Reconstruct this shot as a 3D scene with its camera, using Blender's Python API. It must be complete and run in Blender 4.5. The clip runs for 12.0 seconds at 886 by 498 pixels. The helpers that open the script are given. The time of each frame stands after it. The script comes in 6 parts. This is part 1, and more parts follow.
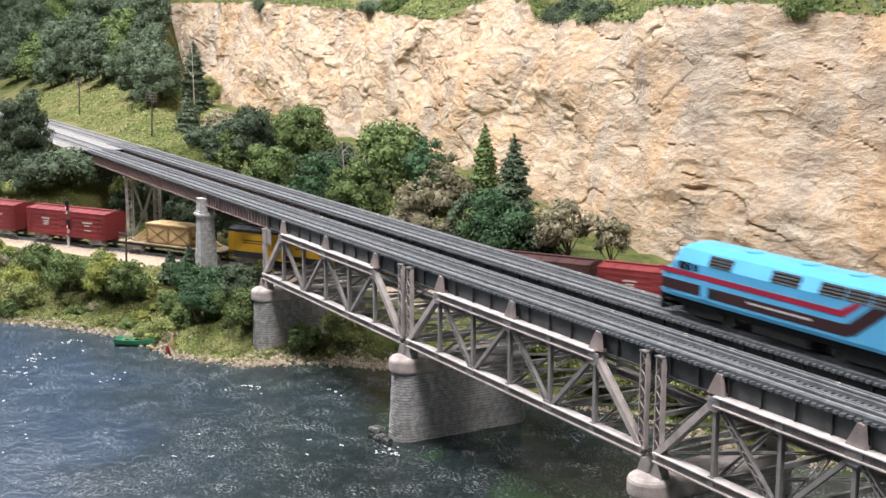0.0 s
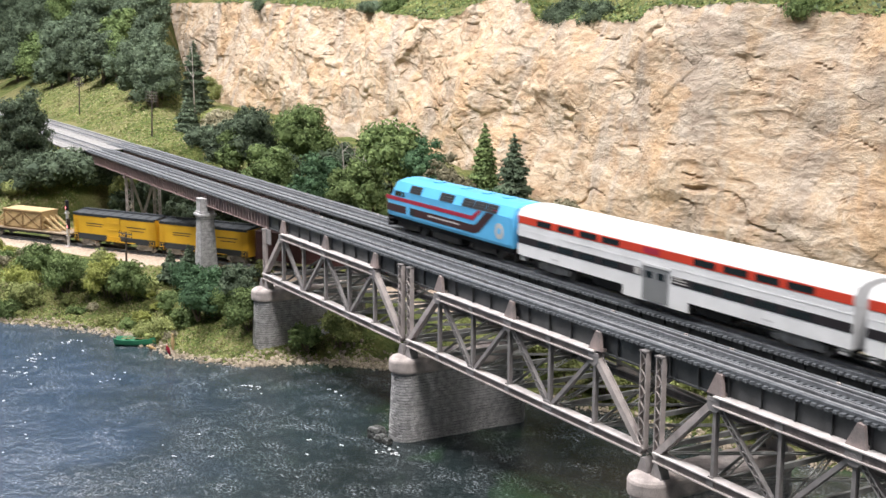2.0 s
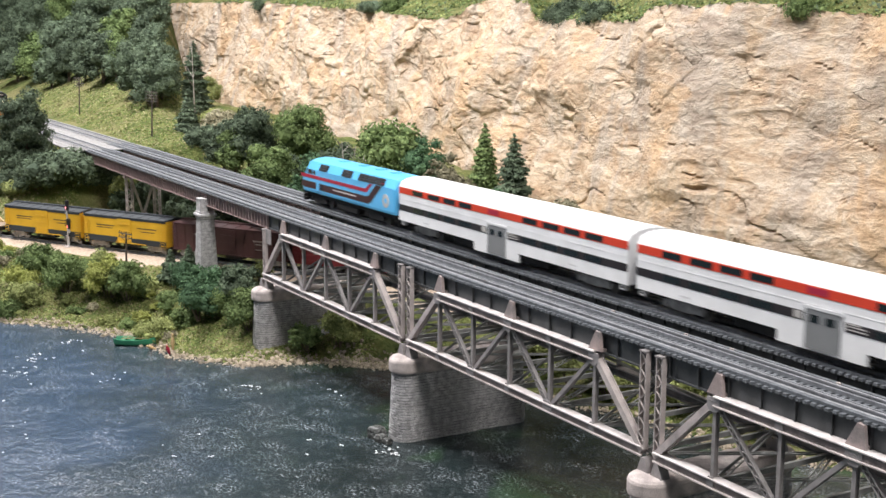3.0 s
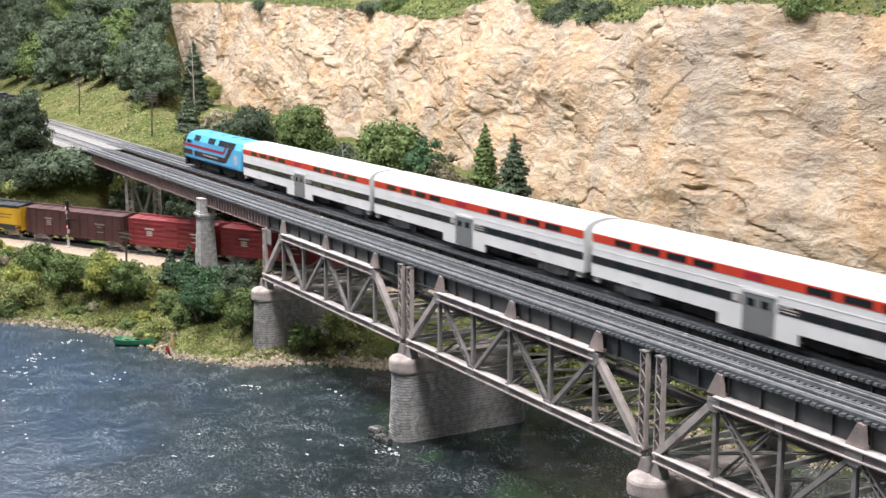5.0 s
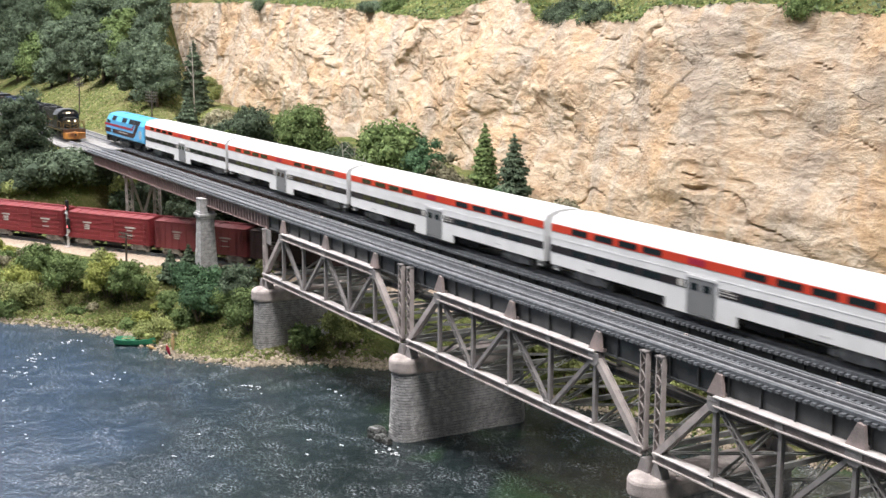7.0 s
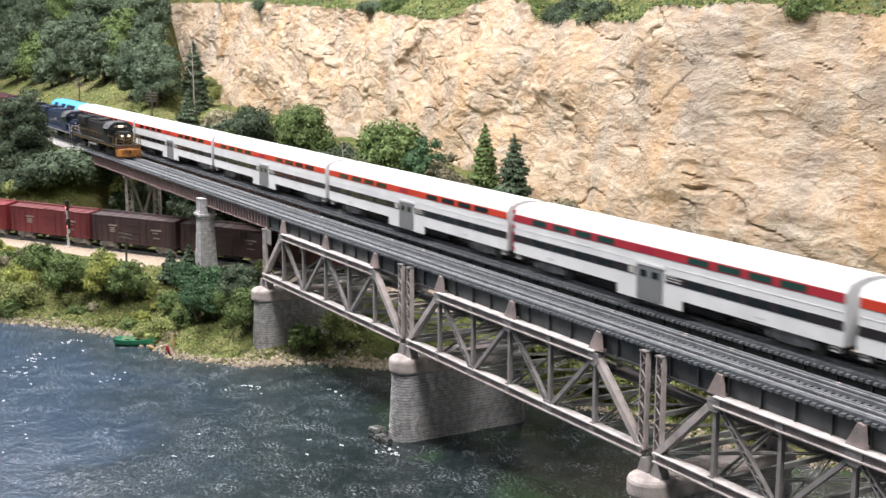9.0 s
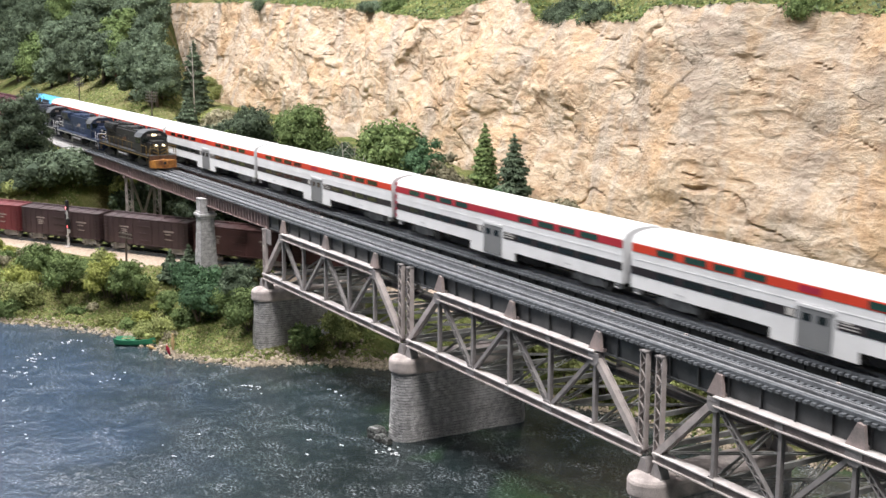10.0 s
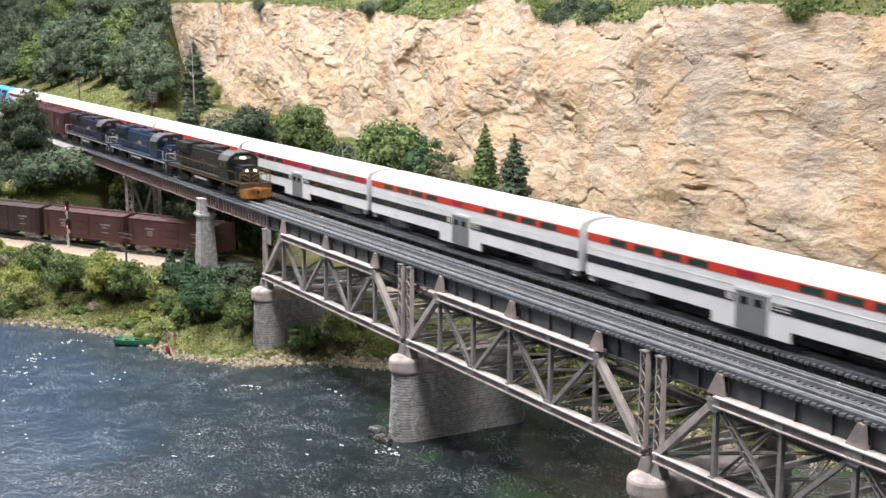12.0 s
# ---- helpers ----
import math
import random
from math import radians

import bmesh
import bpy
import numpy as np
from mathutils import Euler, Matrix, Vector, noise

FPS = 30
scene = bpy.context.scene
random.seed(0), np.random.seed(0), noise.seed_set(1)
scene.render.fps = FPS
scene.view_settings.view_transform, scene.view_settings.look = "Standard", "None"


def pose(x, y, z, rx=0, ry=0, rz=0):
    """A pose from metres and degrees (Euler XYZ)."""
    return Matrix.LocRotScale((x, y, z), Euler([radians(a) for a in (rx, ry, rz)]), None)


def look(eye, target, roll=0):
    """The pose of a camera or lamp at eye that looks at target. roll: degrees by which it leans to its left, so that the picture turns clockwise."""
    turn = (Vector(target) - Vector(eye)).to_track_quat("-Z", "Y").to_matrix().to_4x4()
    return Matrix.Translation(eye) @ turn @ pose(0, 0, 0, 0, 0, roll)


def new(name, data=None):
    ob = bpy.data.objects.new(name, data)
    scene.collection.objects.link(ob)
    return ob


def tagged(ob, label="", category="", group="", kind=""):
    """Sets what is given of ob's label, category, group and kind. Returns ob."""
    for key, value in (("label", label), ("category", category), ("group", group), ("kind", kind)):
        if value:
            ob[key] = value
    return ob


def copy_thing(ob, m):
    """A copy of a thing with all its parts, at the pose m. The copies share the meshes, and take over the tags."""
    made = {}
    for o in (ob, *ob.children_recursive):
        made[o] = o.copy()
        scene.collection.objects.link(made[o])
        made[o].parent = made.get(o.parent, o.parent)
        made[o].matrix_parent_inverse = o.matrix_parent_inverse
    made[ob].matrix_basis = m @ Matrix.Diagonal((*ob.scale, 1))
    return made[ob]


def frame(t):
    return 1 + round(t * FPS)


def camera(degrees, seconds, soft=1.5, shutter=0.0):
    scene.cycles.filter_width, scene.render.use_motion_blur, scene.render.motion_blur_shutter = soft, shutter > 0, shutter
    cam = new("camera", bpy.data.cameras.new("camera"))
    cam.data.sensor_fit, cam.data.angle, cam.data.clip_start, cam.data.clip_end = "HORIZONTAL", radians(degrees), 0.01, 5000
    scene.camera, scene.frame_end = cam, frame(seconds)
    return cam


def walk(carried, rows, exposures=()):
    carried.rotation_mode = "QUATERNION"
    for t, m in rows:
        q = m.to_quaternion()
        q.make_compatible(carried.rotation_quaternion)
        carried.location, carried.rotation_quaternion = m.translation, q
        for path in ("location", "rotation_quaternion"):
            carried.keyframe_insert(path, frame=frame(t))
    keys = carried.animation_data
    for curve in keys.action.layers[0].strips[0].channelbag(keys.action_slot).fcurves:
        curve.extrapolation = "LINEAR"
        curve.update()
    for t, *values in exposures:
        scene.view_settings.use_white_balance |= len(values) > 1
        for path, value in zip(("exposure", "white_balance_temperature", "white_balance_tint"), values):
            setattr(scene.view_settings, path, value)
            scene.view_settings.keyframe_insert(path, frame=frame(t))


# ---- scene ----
# A model railway in 1:87. Meshes are written in millimetres and linked in metres.
# x runs along the bridge, y away from the camera, z up; z = 0 is the bottom chord of the trusses.
MM = 0.001
cam = camera(39.2, 12.0, soft=1.5, shutter=0.75)
EYE = (0.7649, -0.4096, 0.2219)
CAM_POSE = look(EYE, (EYE[0] - 0.85340, EYE[1] + 0.49065, EYE[2] - 0.17601), 0.317)
walk(cam, [(0.0, CAM_POSE), (12.0, CAM_POSE)], [(0.0, 0.0), (12.0, 0.0)])

# ---- light: an exhibition hall with ceiling lamps ----
world = bpy.data.worlds.new("hall")
scene.world = world
world.use_nodes = True
world.node_tree.nodes["Background"].inputs[0].default_value = (0.75, 0.85, 1.0, 1)
world.node_tree.nodes["Background"].inputs[1].default_value = 0.18


def lamp(name, eye, target, size, size_y, watts, col):
    d = bpy.data.lights.new(name, "AREA")
    d.shape, d.size, d.size_y, d.energy, d.color = "RECTANGLE", size, size_y, watts, col
    ob = new(name, d)
    ob.matrix_world = look(eye, target)
    return ob


lamp("ceiling_lamp", (-0.95, -0.64, 1.60), (-0.3, 0.15, 0.0), 0.24, 0.24, 50, (1.0, 0.965, 0.955))
lamp("ceiling_lamp", (0.95, -0.25, 1.62), (0.1, 0.4, 0.1), 0.5, 0.3, 38, (1.0, 0.96, 0.93))
lamp("ceiling_lamp", (-1.7, -0.1, 1.60), (-1.6, 0.3, 0.0), 0.9, 0.3, 44, (0.98, 0.97, 1.0))
lamp("ceiling_lamp", (-0.4, -1.7, 1.60), (-0.2, -0.5, 0.0), 1.4, 0.4, 9, (0.92, 0.95, 1.0))


# ---- materials ----
def mat(name, col, rough=0.6, metal=0.0, var=0.15, scale=250.0, bump=0.15, col2=None, fine=1500.0, random_shift=0.0, spec=0.4):
    m = bpy.data.materials.new(name)
    m.use_nodes = True
    nt = m.node_tree
    n, link = nt.nodes, nt.links.new
    b = n["Principled BSDF"]
    b.inputs["Roughness"].default_value = rough
    b.inputs["Metallic"].default_value = metal
    b.inputs["Specular IOR Level"].default_value = spec
    tc = n.new("ShaderNodeTexCoord")
    n1 = n.new("ShaderNodeTexNoise")
    n1.inputs["Scale"].default_value, n1.inputs["Detail"].default_value = scale, 6
    n2 = n.new("ShaderNodeTexNoise")
    n2.inputs["Scale"].default_value, n2.inputs["Detail"].default_value = fine, 3
    link(tc.outputs["Object"], n1.inputs["Vector"])
    link(tc.outputs["Object"], n2.inputs["Vector"])
    ramp = n.new("ShaderNodeValToRGB")
    c2 = col2 or tuple(min(1, c * (1 + var)) for c in col)
    ramp.color_ramp.elements[0].position, ramp.color_ramp.elements[1].position = 0.35, 0.65
    ramp.color_ramp.elements[0].color = (*[c * (1 - var) for c in col], 1)
    ramp.color_ramp.elements[1].color = (*c2, 1)
    link(n1.outputs["Fac"], ramp.inputs["Fac"])
    hsv = n.new("ShaderNodeHueSaturation")
    mr = n.new("ShaderNodeMapRange")
    mr.inputs["To Min"].default_value, mr.inputs["To Max"].default_value = 1 - var, 1 + var
    link(n2.outputs["Fac"], mr.inputs["Value"])
    if random_shift:
        oi = n.new("ShaderNodeObjectInfo")
        mr2 = n.new("ShaderNodeMapRange")
        mr2.inputs["To Min"].default_value, mr2.inputs["To Max"].default_value = 1 - random_shift, 1 + random_shift
        link(oi.outputs["Random"], mr2.inputs["Value"])
        mul = n.new("ShaderNodeMath")
        mul.operation = "MULTIPLY"
        link(mr.outputs[0], mul.inputs[0])
        link(mr2.outputs[0], mul.inputs[1])
        link(mul.outputs[0], hsv.inputs["Value"])
    else:
        link(mr.outputs[0], hsv.inputs["Value"])
    link(ramp.outputs["Color"], hsv.inputs["Color"])
    link(hsv.outputs["Color"], b.inputs["Base Color"])
    if bump:
        bp = n.new("ShaderNodeBump")
        bp.inputs["Strength"].default_value, bp.inputs["Distance"].default_value = bump, 0.001
        link(n2.outputs["Fac"], bp.inputs["Height"])
        link(bp.outputs["Normal"], b.inputs["Normal"])
    return m


M = {
    "steel": mat("weathered_grey_bridge_paint", (0.27, 0.25, 0.25), 0.45, 0, 0.2, 120, 0.15),
    # flanges, end posts and bent: bridge paint paled to look lit
    "steel_lit": mat("pinkish_lit_bridge_paint", (0.42, 0.372, 0.362), 0.38, 0, 0.26, 90, 0.2),
    # chord plates paled and webs darkened: overhead light and shade set in colour
    "cover_plate": mat("dusty_toplit_plate_paint", (0.55, 0.50, 0.49), 0.38, 0, 0.2, 110, 0.2, col2=(0.64, 0.60, 0.595)),
    "chord_web": mat("brown_grey_shaded_web_paint", (0.20, 0.168, 0.165), 0.5, 0, 0.25, 120, 0.2),
    # bracing grey darkened to carry the shade below the deck
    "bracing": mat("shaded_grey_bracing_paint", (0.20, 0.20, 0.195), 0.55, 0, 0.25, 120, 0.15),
    "fin": mat("weathered_bracket_paint", (0.33, 0.29, 0.285), 0.45, 0, 0.3, 70, 0.2, col2=(0.44, 0.34, 0.32)),
    "girder": mat("dark_girder_paint", (0.055, 0.058, 0.061), 0.5, 0, 0.25, 90, 0.1),
    "girder_brown": mat("brown_girder_paint", (0.24, 0.175, 0.17), 0.6, 0, 0.25, 90, 0.1),
    "tie": mat("bridge_tie_wood", (0.112, 0.121, 0.134), 0.65, 0, 0.25, 300, 0.3, random_shift=0.2),
    "tie_dusty": mat("ballast_dusted_tie_wood", (0.27, 0.262, 0.26), 0.8, 0, 0.3, 300, 0.3, random_shift=0.2),
    "guard_rail": mat("dull_guard_rail_steel", (0.165, 0.172, 0.188), 0.6, 0.0, 0.2, 200, 0.1),
    "rail": mat("rail_steel", (0.23, 0.235, 0.25), 0.55, 0.0, 0.2, 200, 0.1),
    "stone": mat("grey_pier_stone", (0.40, 0.39, 0.395), 0.85, 0, 0.25, 260, 0.8, fine=900.0, random_shift=0.09),
    "concrete": mat("pier_cap_concrete", (0.44, 0.385, 0.37), 0.88, 0, 0.30, 90, 0.45),
    "mortar": mat("pier_mortar", (0.15, 0.15, 0.152), 0.9, 0, 0.2, 160, 0.4),
    "room": mat("hall_wall_paint", (0.47, 0.50, 0.55), 0.8, 0, 0.05, 3, 0),
}


# ---- mesh helpers (millimetres) ----
def part(name, bm, material, parent=None, label="", smooth=False):
    me = bpy.data.meshes.new(name)
    bm.transform(Matrix.Scale(MM, 4))
    bm.normal_update()
    bm.to_mesh(me)
    bm.free()
    me.materials.append(material)
    if smooth:
        for f in me.polygons:
            f.use_smooth = True
    ob = new(name, me)
    ob.parent = parent
    if label:
        tagged(ob, label)
    return ob


def at(x, y, z, rz=0, rx=0, ry=0):
    return pose(x * MM, y * MM, z * MM, rx, ry, rz)


def thing(name, label, category, m=None, group="", kind=""):
    ob = new(name)
    ob.empty_display_size = 0.01
    if m is not None:
        ob.matrix_world = m
    return tagged(ob, label, category, group, kind)


def B(*boxes):
    """A bmesh of boxes (x0, x1, y0, y1, z0, z1)."""
    bm = bmesh.new()
    for b in boxes:
        box(bm, *b)
    return bm


def box(bm, x0, x1, y0, y1, z0, z1):
    v = [bm.verts.new((x, y, z)) for z in (z0, z1) for x, y in ((x0, y0), (x1, y0), (x1, y1), (x0, y1))]
    for f in ((3, 2, 1, 0), (4, 5, 6, 7), (0, 1, 5, 4), (1, 2, 6, 5), (2, 3, 7, 6), (3, 0, 4, 7)):
        bm.faces.new([v[i] for i in f])
    return v


def bevel(bm, w, seg=1):
    bmesh.ops.bevel(bm, geom=bm.edges[:], offset=w, segments=seg, affect="EDGES", clamp_overlap=True)
    return bm


def beam(bm, a, b, w, h, up=(0, 0, 1)):
    """A bar from a to b, w wide across and h deep along up."""
    a, b = Vector(a), Vector(b)
    d = (b - a).normalized()
    s = d.cross(Vector(up))
    if s.length < 1e-4:
        s = d.cross(Vector((0, 1, 0)))
    s.normalize()
    u = s.cross(d)
    v = []
    for p in (a, b):
        for i, j in ((-1, -1), (1, -1), (1, 1), (-1, 1)):
            v.append(bm.verts.new(p + s * (w / 2 * i) + u * (h / 2 * j)))
    for f in ((3, 2, 1, 0), (4, 5, 6, 7), (0, 1, 5, 4), (1, 2, 6, 5), (2, 3, 7, 6), (3, 0, 4, 7)):
        bm.faces.new([v[i] for i in f])


def rod(bm, a, b, r, seg=8, r2=None):
    a, b = Vector(a), Vector(b)
    q = (b - a).to_track_quat("Z", "Y")
    r2 = r if r2 is None else r2
    rings = []
    for p, rr in ((a, r), (b, r2)):
        rings.append([bm.verts.new(p + q @ Vector((rr * math.cos(2 * math.pi * i / seg), rr * math.sin(2 * math.pi * i / seg), 0))) for i in range(seg)])
    for i in range(seg):
        j = (i + 1) % seg
        bm.faces.new((rings[0][i], rings[0][j], rings[1][j], rings[1][i]))
    bm.faces.new(rings[0][::-1])
    bm.faces.new(rings[1])


def prism(bm, pts, y0, y1, axis="y"):
    """A polygon of (x, z) pushed from y0 to y1; axis x takes points (y, z)."""
    def mk(p, d):
        return (p[0], d, p[1]) if axis == "y" else (d, p[0], p[1]) if axis == "x" else (p[0], p[1], d)
    a = [bm.verts.new(mk(p, y0)) for p in pts]
    b = [bm.verts.new(mk(p, y1)) for p in pts]
    n = len(pts)
    for i in range(n):
        j = (i + 1) % n
        bm.faces.new((a[i], a[j], b[j], b[i]))
    bm.faces.new(a[::-1])
    bm.faces.new(b)
    bmesh.ops.recalc_face_normals(bm, faces=bm.faces[:])


def smooth01(v):
    v = max(0.0, min(1.0, v))
    return v * v * (3 - 2 * v)


# ---- the hall round the layout ----
def hall():
    x0, x1, y0, y1, z0, z1, t = -4200, 3400, -2800, 1900, -1100, 1700, 60
    for name, b in (("wall_west", (x0 - t, x0, y0, y1, z0, z1)), ("wall_east", (x1, x1 + t, y0, y1, z0, z1)), ("wall_south", (x0 - t, x1 + t, y0 - t, y0, z0, z1)),
                    ("wall_north", (x0 - t, x1 + t, y1, y1 + t, z0, z1)), ("floor", (x0 - t, x1 + t, y0 - t, y1 + t, z0 - t, z0)), ("ceiling", (x0 - t, x1 + t, y0 - t, y1 + t, z1, z1 + t))):
        tagged(part(name, B(b), M["room"]), "plain painted hall surface round the layout", name.split("_")[0], kind="structure")

    tagged(part("layout_base", B((-3650, 1950, -1560, 1330, z0, -84)), M["room"]), "plain painted base under the model landscape", "base", kind="structure")


hall()


# ---- terrain ----
WATER = -71.0
TRACK_A, TRACK_D = Vector((-812, -131)), Vector((0.8564, 0.5163))   # the lower line
SHORE = [(-3609, -1694), (-2609, -1324), (-909, -414), (-609, -256), (-497, -187), (-454, -142), (-394, -103), (-330, -86), (-288, -80), (-233, -39), (-209, 24), (-162, 72), (-113, 105), (-43, 118), (-6, 145), (46, 166), (145, 184), (227, 237), (411, 306), (991, 526), (1891, 906)]
CLIFF = [(900, 1010), (300, 640), (100, 520), (0, 462), (-110, 440), (-214, 434), (-490, 446), (-800, 466), (-1150, 488), (-1500, 505), (-1800, 520), (-2050, 535), (-2300, 555), (-3300, 640)]


def along(line, x):
    """y of a line of points ordered by falling x."""
    pts = sorted(line)
    if x <= pts[0][0]:
        return pts[0][1]
    for (xa, ya), (xb, yb) in zip(pts, pts[1:]):
        if x <= xb:
            return ya + (yb - ya) * (x - xa) / (xb - xa)
    return pts[-1][1]


def shore_dist(x, y):
    """Distance inland of the shore (negative over the water)."""
    best, sign = 1e9, 1
    for (xa, ya), (xb, yb) in zip(SHORE, SHORE[1:]):
        dx, dy = xb - xa, yb - ya
        t = max(0, min(1, ((x - xa) * dx + (y - ya) * dy) / (dx * dx + dy * dy)))
        d = math.hypot(x - xa - t * dx, y - ya - t * dy)
        if d < best:
            best, sign = d, 1 if dx * (y - ya) - dy * (x - xa) > 0 else -1
    return best * sign


def toe(x):
    return -22 + 52 * smooth01((-230 - x) / 480) + 25 * smooth01((-900 - x) / 900)


def wob(x, y, s, a, k=0.0):
    return a * noise.noise((x / s, y / s, k))


def land(x, y):
    """Height of the ground."""
    d = shore_dist(x, y) + wob(x, y, 22, 8, 3)
    h = WATER - 8 + 9 * smooth01((d + 14) / 22) + 37 * smooth01((d - 4) / 125)
    s = (x - TRACK_A.x) * -TRACK_D.y + (y - TRACK_A.y) * TRACK_D.x
    bank = smooth01((abs(s) - 34) / 30)
    h += bank * (wob(x, y, 40, 6, 1) + wob(x, y, 14, 2.5, 2)) * smooth01(d / 20)
    h = h * bank + (-34.5) * (1 - bank) if d > 20 else h
    if s > 30:
        h += (toe(x) + 34) * smooth01((s - 40) / 130) * smooth01((y - 88) / 70)
    # embankment and hillside west of the bridge
    u = smooth01((-872 - x) / 50)
    v = 54.5
    if y < -16:
        v -= (-16 - y) * 0.78
    if y > 98:
        edge = (-410 + 0.322 * (765 - x)) - y
        e = y - 98
        v += (e * 0.42 + 0.0005 * e * e + wob(x, y, 60, 7, 5) * smooth01(e / 60)) * smooth01(edge / 150 + 0.45)
        v -= smooth01(-edge / 160) * 30 * smooth01(e / 60)
    return max(h, h + (v - h) * u)


def sheet(name, xs, ys, fn, material, label, category, fine=None):
    verts = [(x * MM, y * MM, fn(x, y) * MM) for y in ys for x in xs]
    n = len(xs)
    faces = [(j * n + i, j * n + i + 1, (j + 1) * n + i + 1, (j + 1) * n + i) for j in range(len(ys) - 1) for i in range(n - 1)]
    me = bpy.data.meshes.new(name)
    me.from_pydata(verts, [], faces)
    me.materials.append(material)
    for f in me.polygons:
        f.use_smooth = True
    return tagged(new(name, me), label, category, kind="structure")


def steps(*runs):
    out = []
    for a, b, s in runs:
        n = max(1, round((b - a) / s))
        out += [a + (b - a) * i / n for i in range(n)]
    return out + [runs[-1][1]]


def nodes_of(name):
    m = bpy.data.materials.new(name)
    m.use_nodes = True
    return m, m.node_tree.nodes, m.node_tree.links.new, m.node_tree.nodes["Principled BSDF"]


def noise_node(n, link, vec, scale, detail=6, rough=0.55, dist=0.0):
    t = n.new("ShaderNodeTexNoise")
    t.inputs["Scale"].default_value, t.inputs["Detail"].default_value = scale, detail
    t.inputs["Roughness"].default_value, t.inputs["Distortion"].default_value = rough, dist
    link(vec, t.inputs["Vector"])
    return t.outputs["Fac"]


def ramp_node(n, link, fac, stops):
    r = n.new("ShaderNodeValToRGB")
    e = r.color_ramp.elements
    while len(e) < len(stops):
        e.new(0.5)
    for el, (p, c) in zip(e, stops):
        el.position, el.color = p, (*c, 1) if len(c) == 3 else c
    link(fac, r.inputs["Fac"])
    return r.outputs["Color"]


def mix_node(n, link, fac, a, b):
    m = n.new("ShaderNodeMix")
    m.data_type = "RGBA"
    link(fac, m.inputs[0])
    link(a, m.inputs[6])
    link(b, m.inputs[7])
    return m.outputs[2]


def bump_node(n, link, h, strength, dist):
    b = n.new("ShaderNodeBump")
    b.inputs["Strength"].default_value, b.inputs["Distance"].default_value = strength, dist
    link(h, b.inputs["Height"])
    return b.outputs["Normal"]


def ground_material():
    m, n, link, b = nodes_of("grassy_ground_cover")
    tc = n.new("ShaderNodeTexCoord").outputs["Object"]
    big = noise_node(n, link, tc, 9, 5)
    mid = noise_node(n, link, tc, 45, 6, 0.65)
    fine = noise_node(n, link, tc, 420, 4, 0.7)
    grass = ramp_node(n, link, mid, [(0.30, (0.055, 0.075, 0.026)), (0.45, (0.11, 0.14, 0.045)), (0.58, (0.175, 0.19, 0.066)), (0.72, (0.26, 0.24, 0.11))])
    dry = ramp_node(n, link, fine, [(0.3, (0.20, 0.17, 0.07)), (0.7, (0.42, 0.36, 0.20))])
    r = ramp_node(n, link, big, [(0.45, (0, 0, 0)), (0.62, (0.6, 0.6, 0.6))])
    col = mix_node(n, link, r, grass, dry)
    hs = n.new("ShaderNodeHueSaturation")
    mr = n.new("ShaderNodeMapRange")
    mr.inputs["To Min"].default_value, mr.inputs["To Max"].default_value = 0.4, 1.5
    link(fine, mr.inputs["Value"])
    link(mr.outputs[0], hs.inputs["Value"])
    link(col, hs.inputs["Color"])
    link(hs.outputs["Color"], b.inputs["Base Color"])
    b.inputs["Roughness"].default_value = 0.95
    b.inputs["Specular IOR Level"].default_value = 0.1
    link(bump_node(n, link, fine, 1.0, 0.004), b.inputs["Normal"])
    return m


def math_node(n, link, op, a, b):
    m = n.new("ShaderNodeMath")
    m.operation = op
    for k, v in ((0, a), (1, b)):
        if isinstance(v, (int, float)):
            m.inputs[k].default_value = v
        else:
            link(v, m.inputs[k])
    return m.outputs[0]


def mapped(n, link, vec, scale, turn):
    mp = n.new("ShaderNodeMapping")
    mp.inputs["Scale"].default_value = scale
    mp.inputs["Rotation"].default_value = (0, radians(turn), 0)
    link(vec, mp.inputs["Vector"])
    return mp.outputs[0]


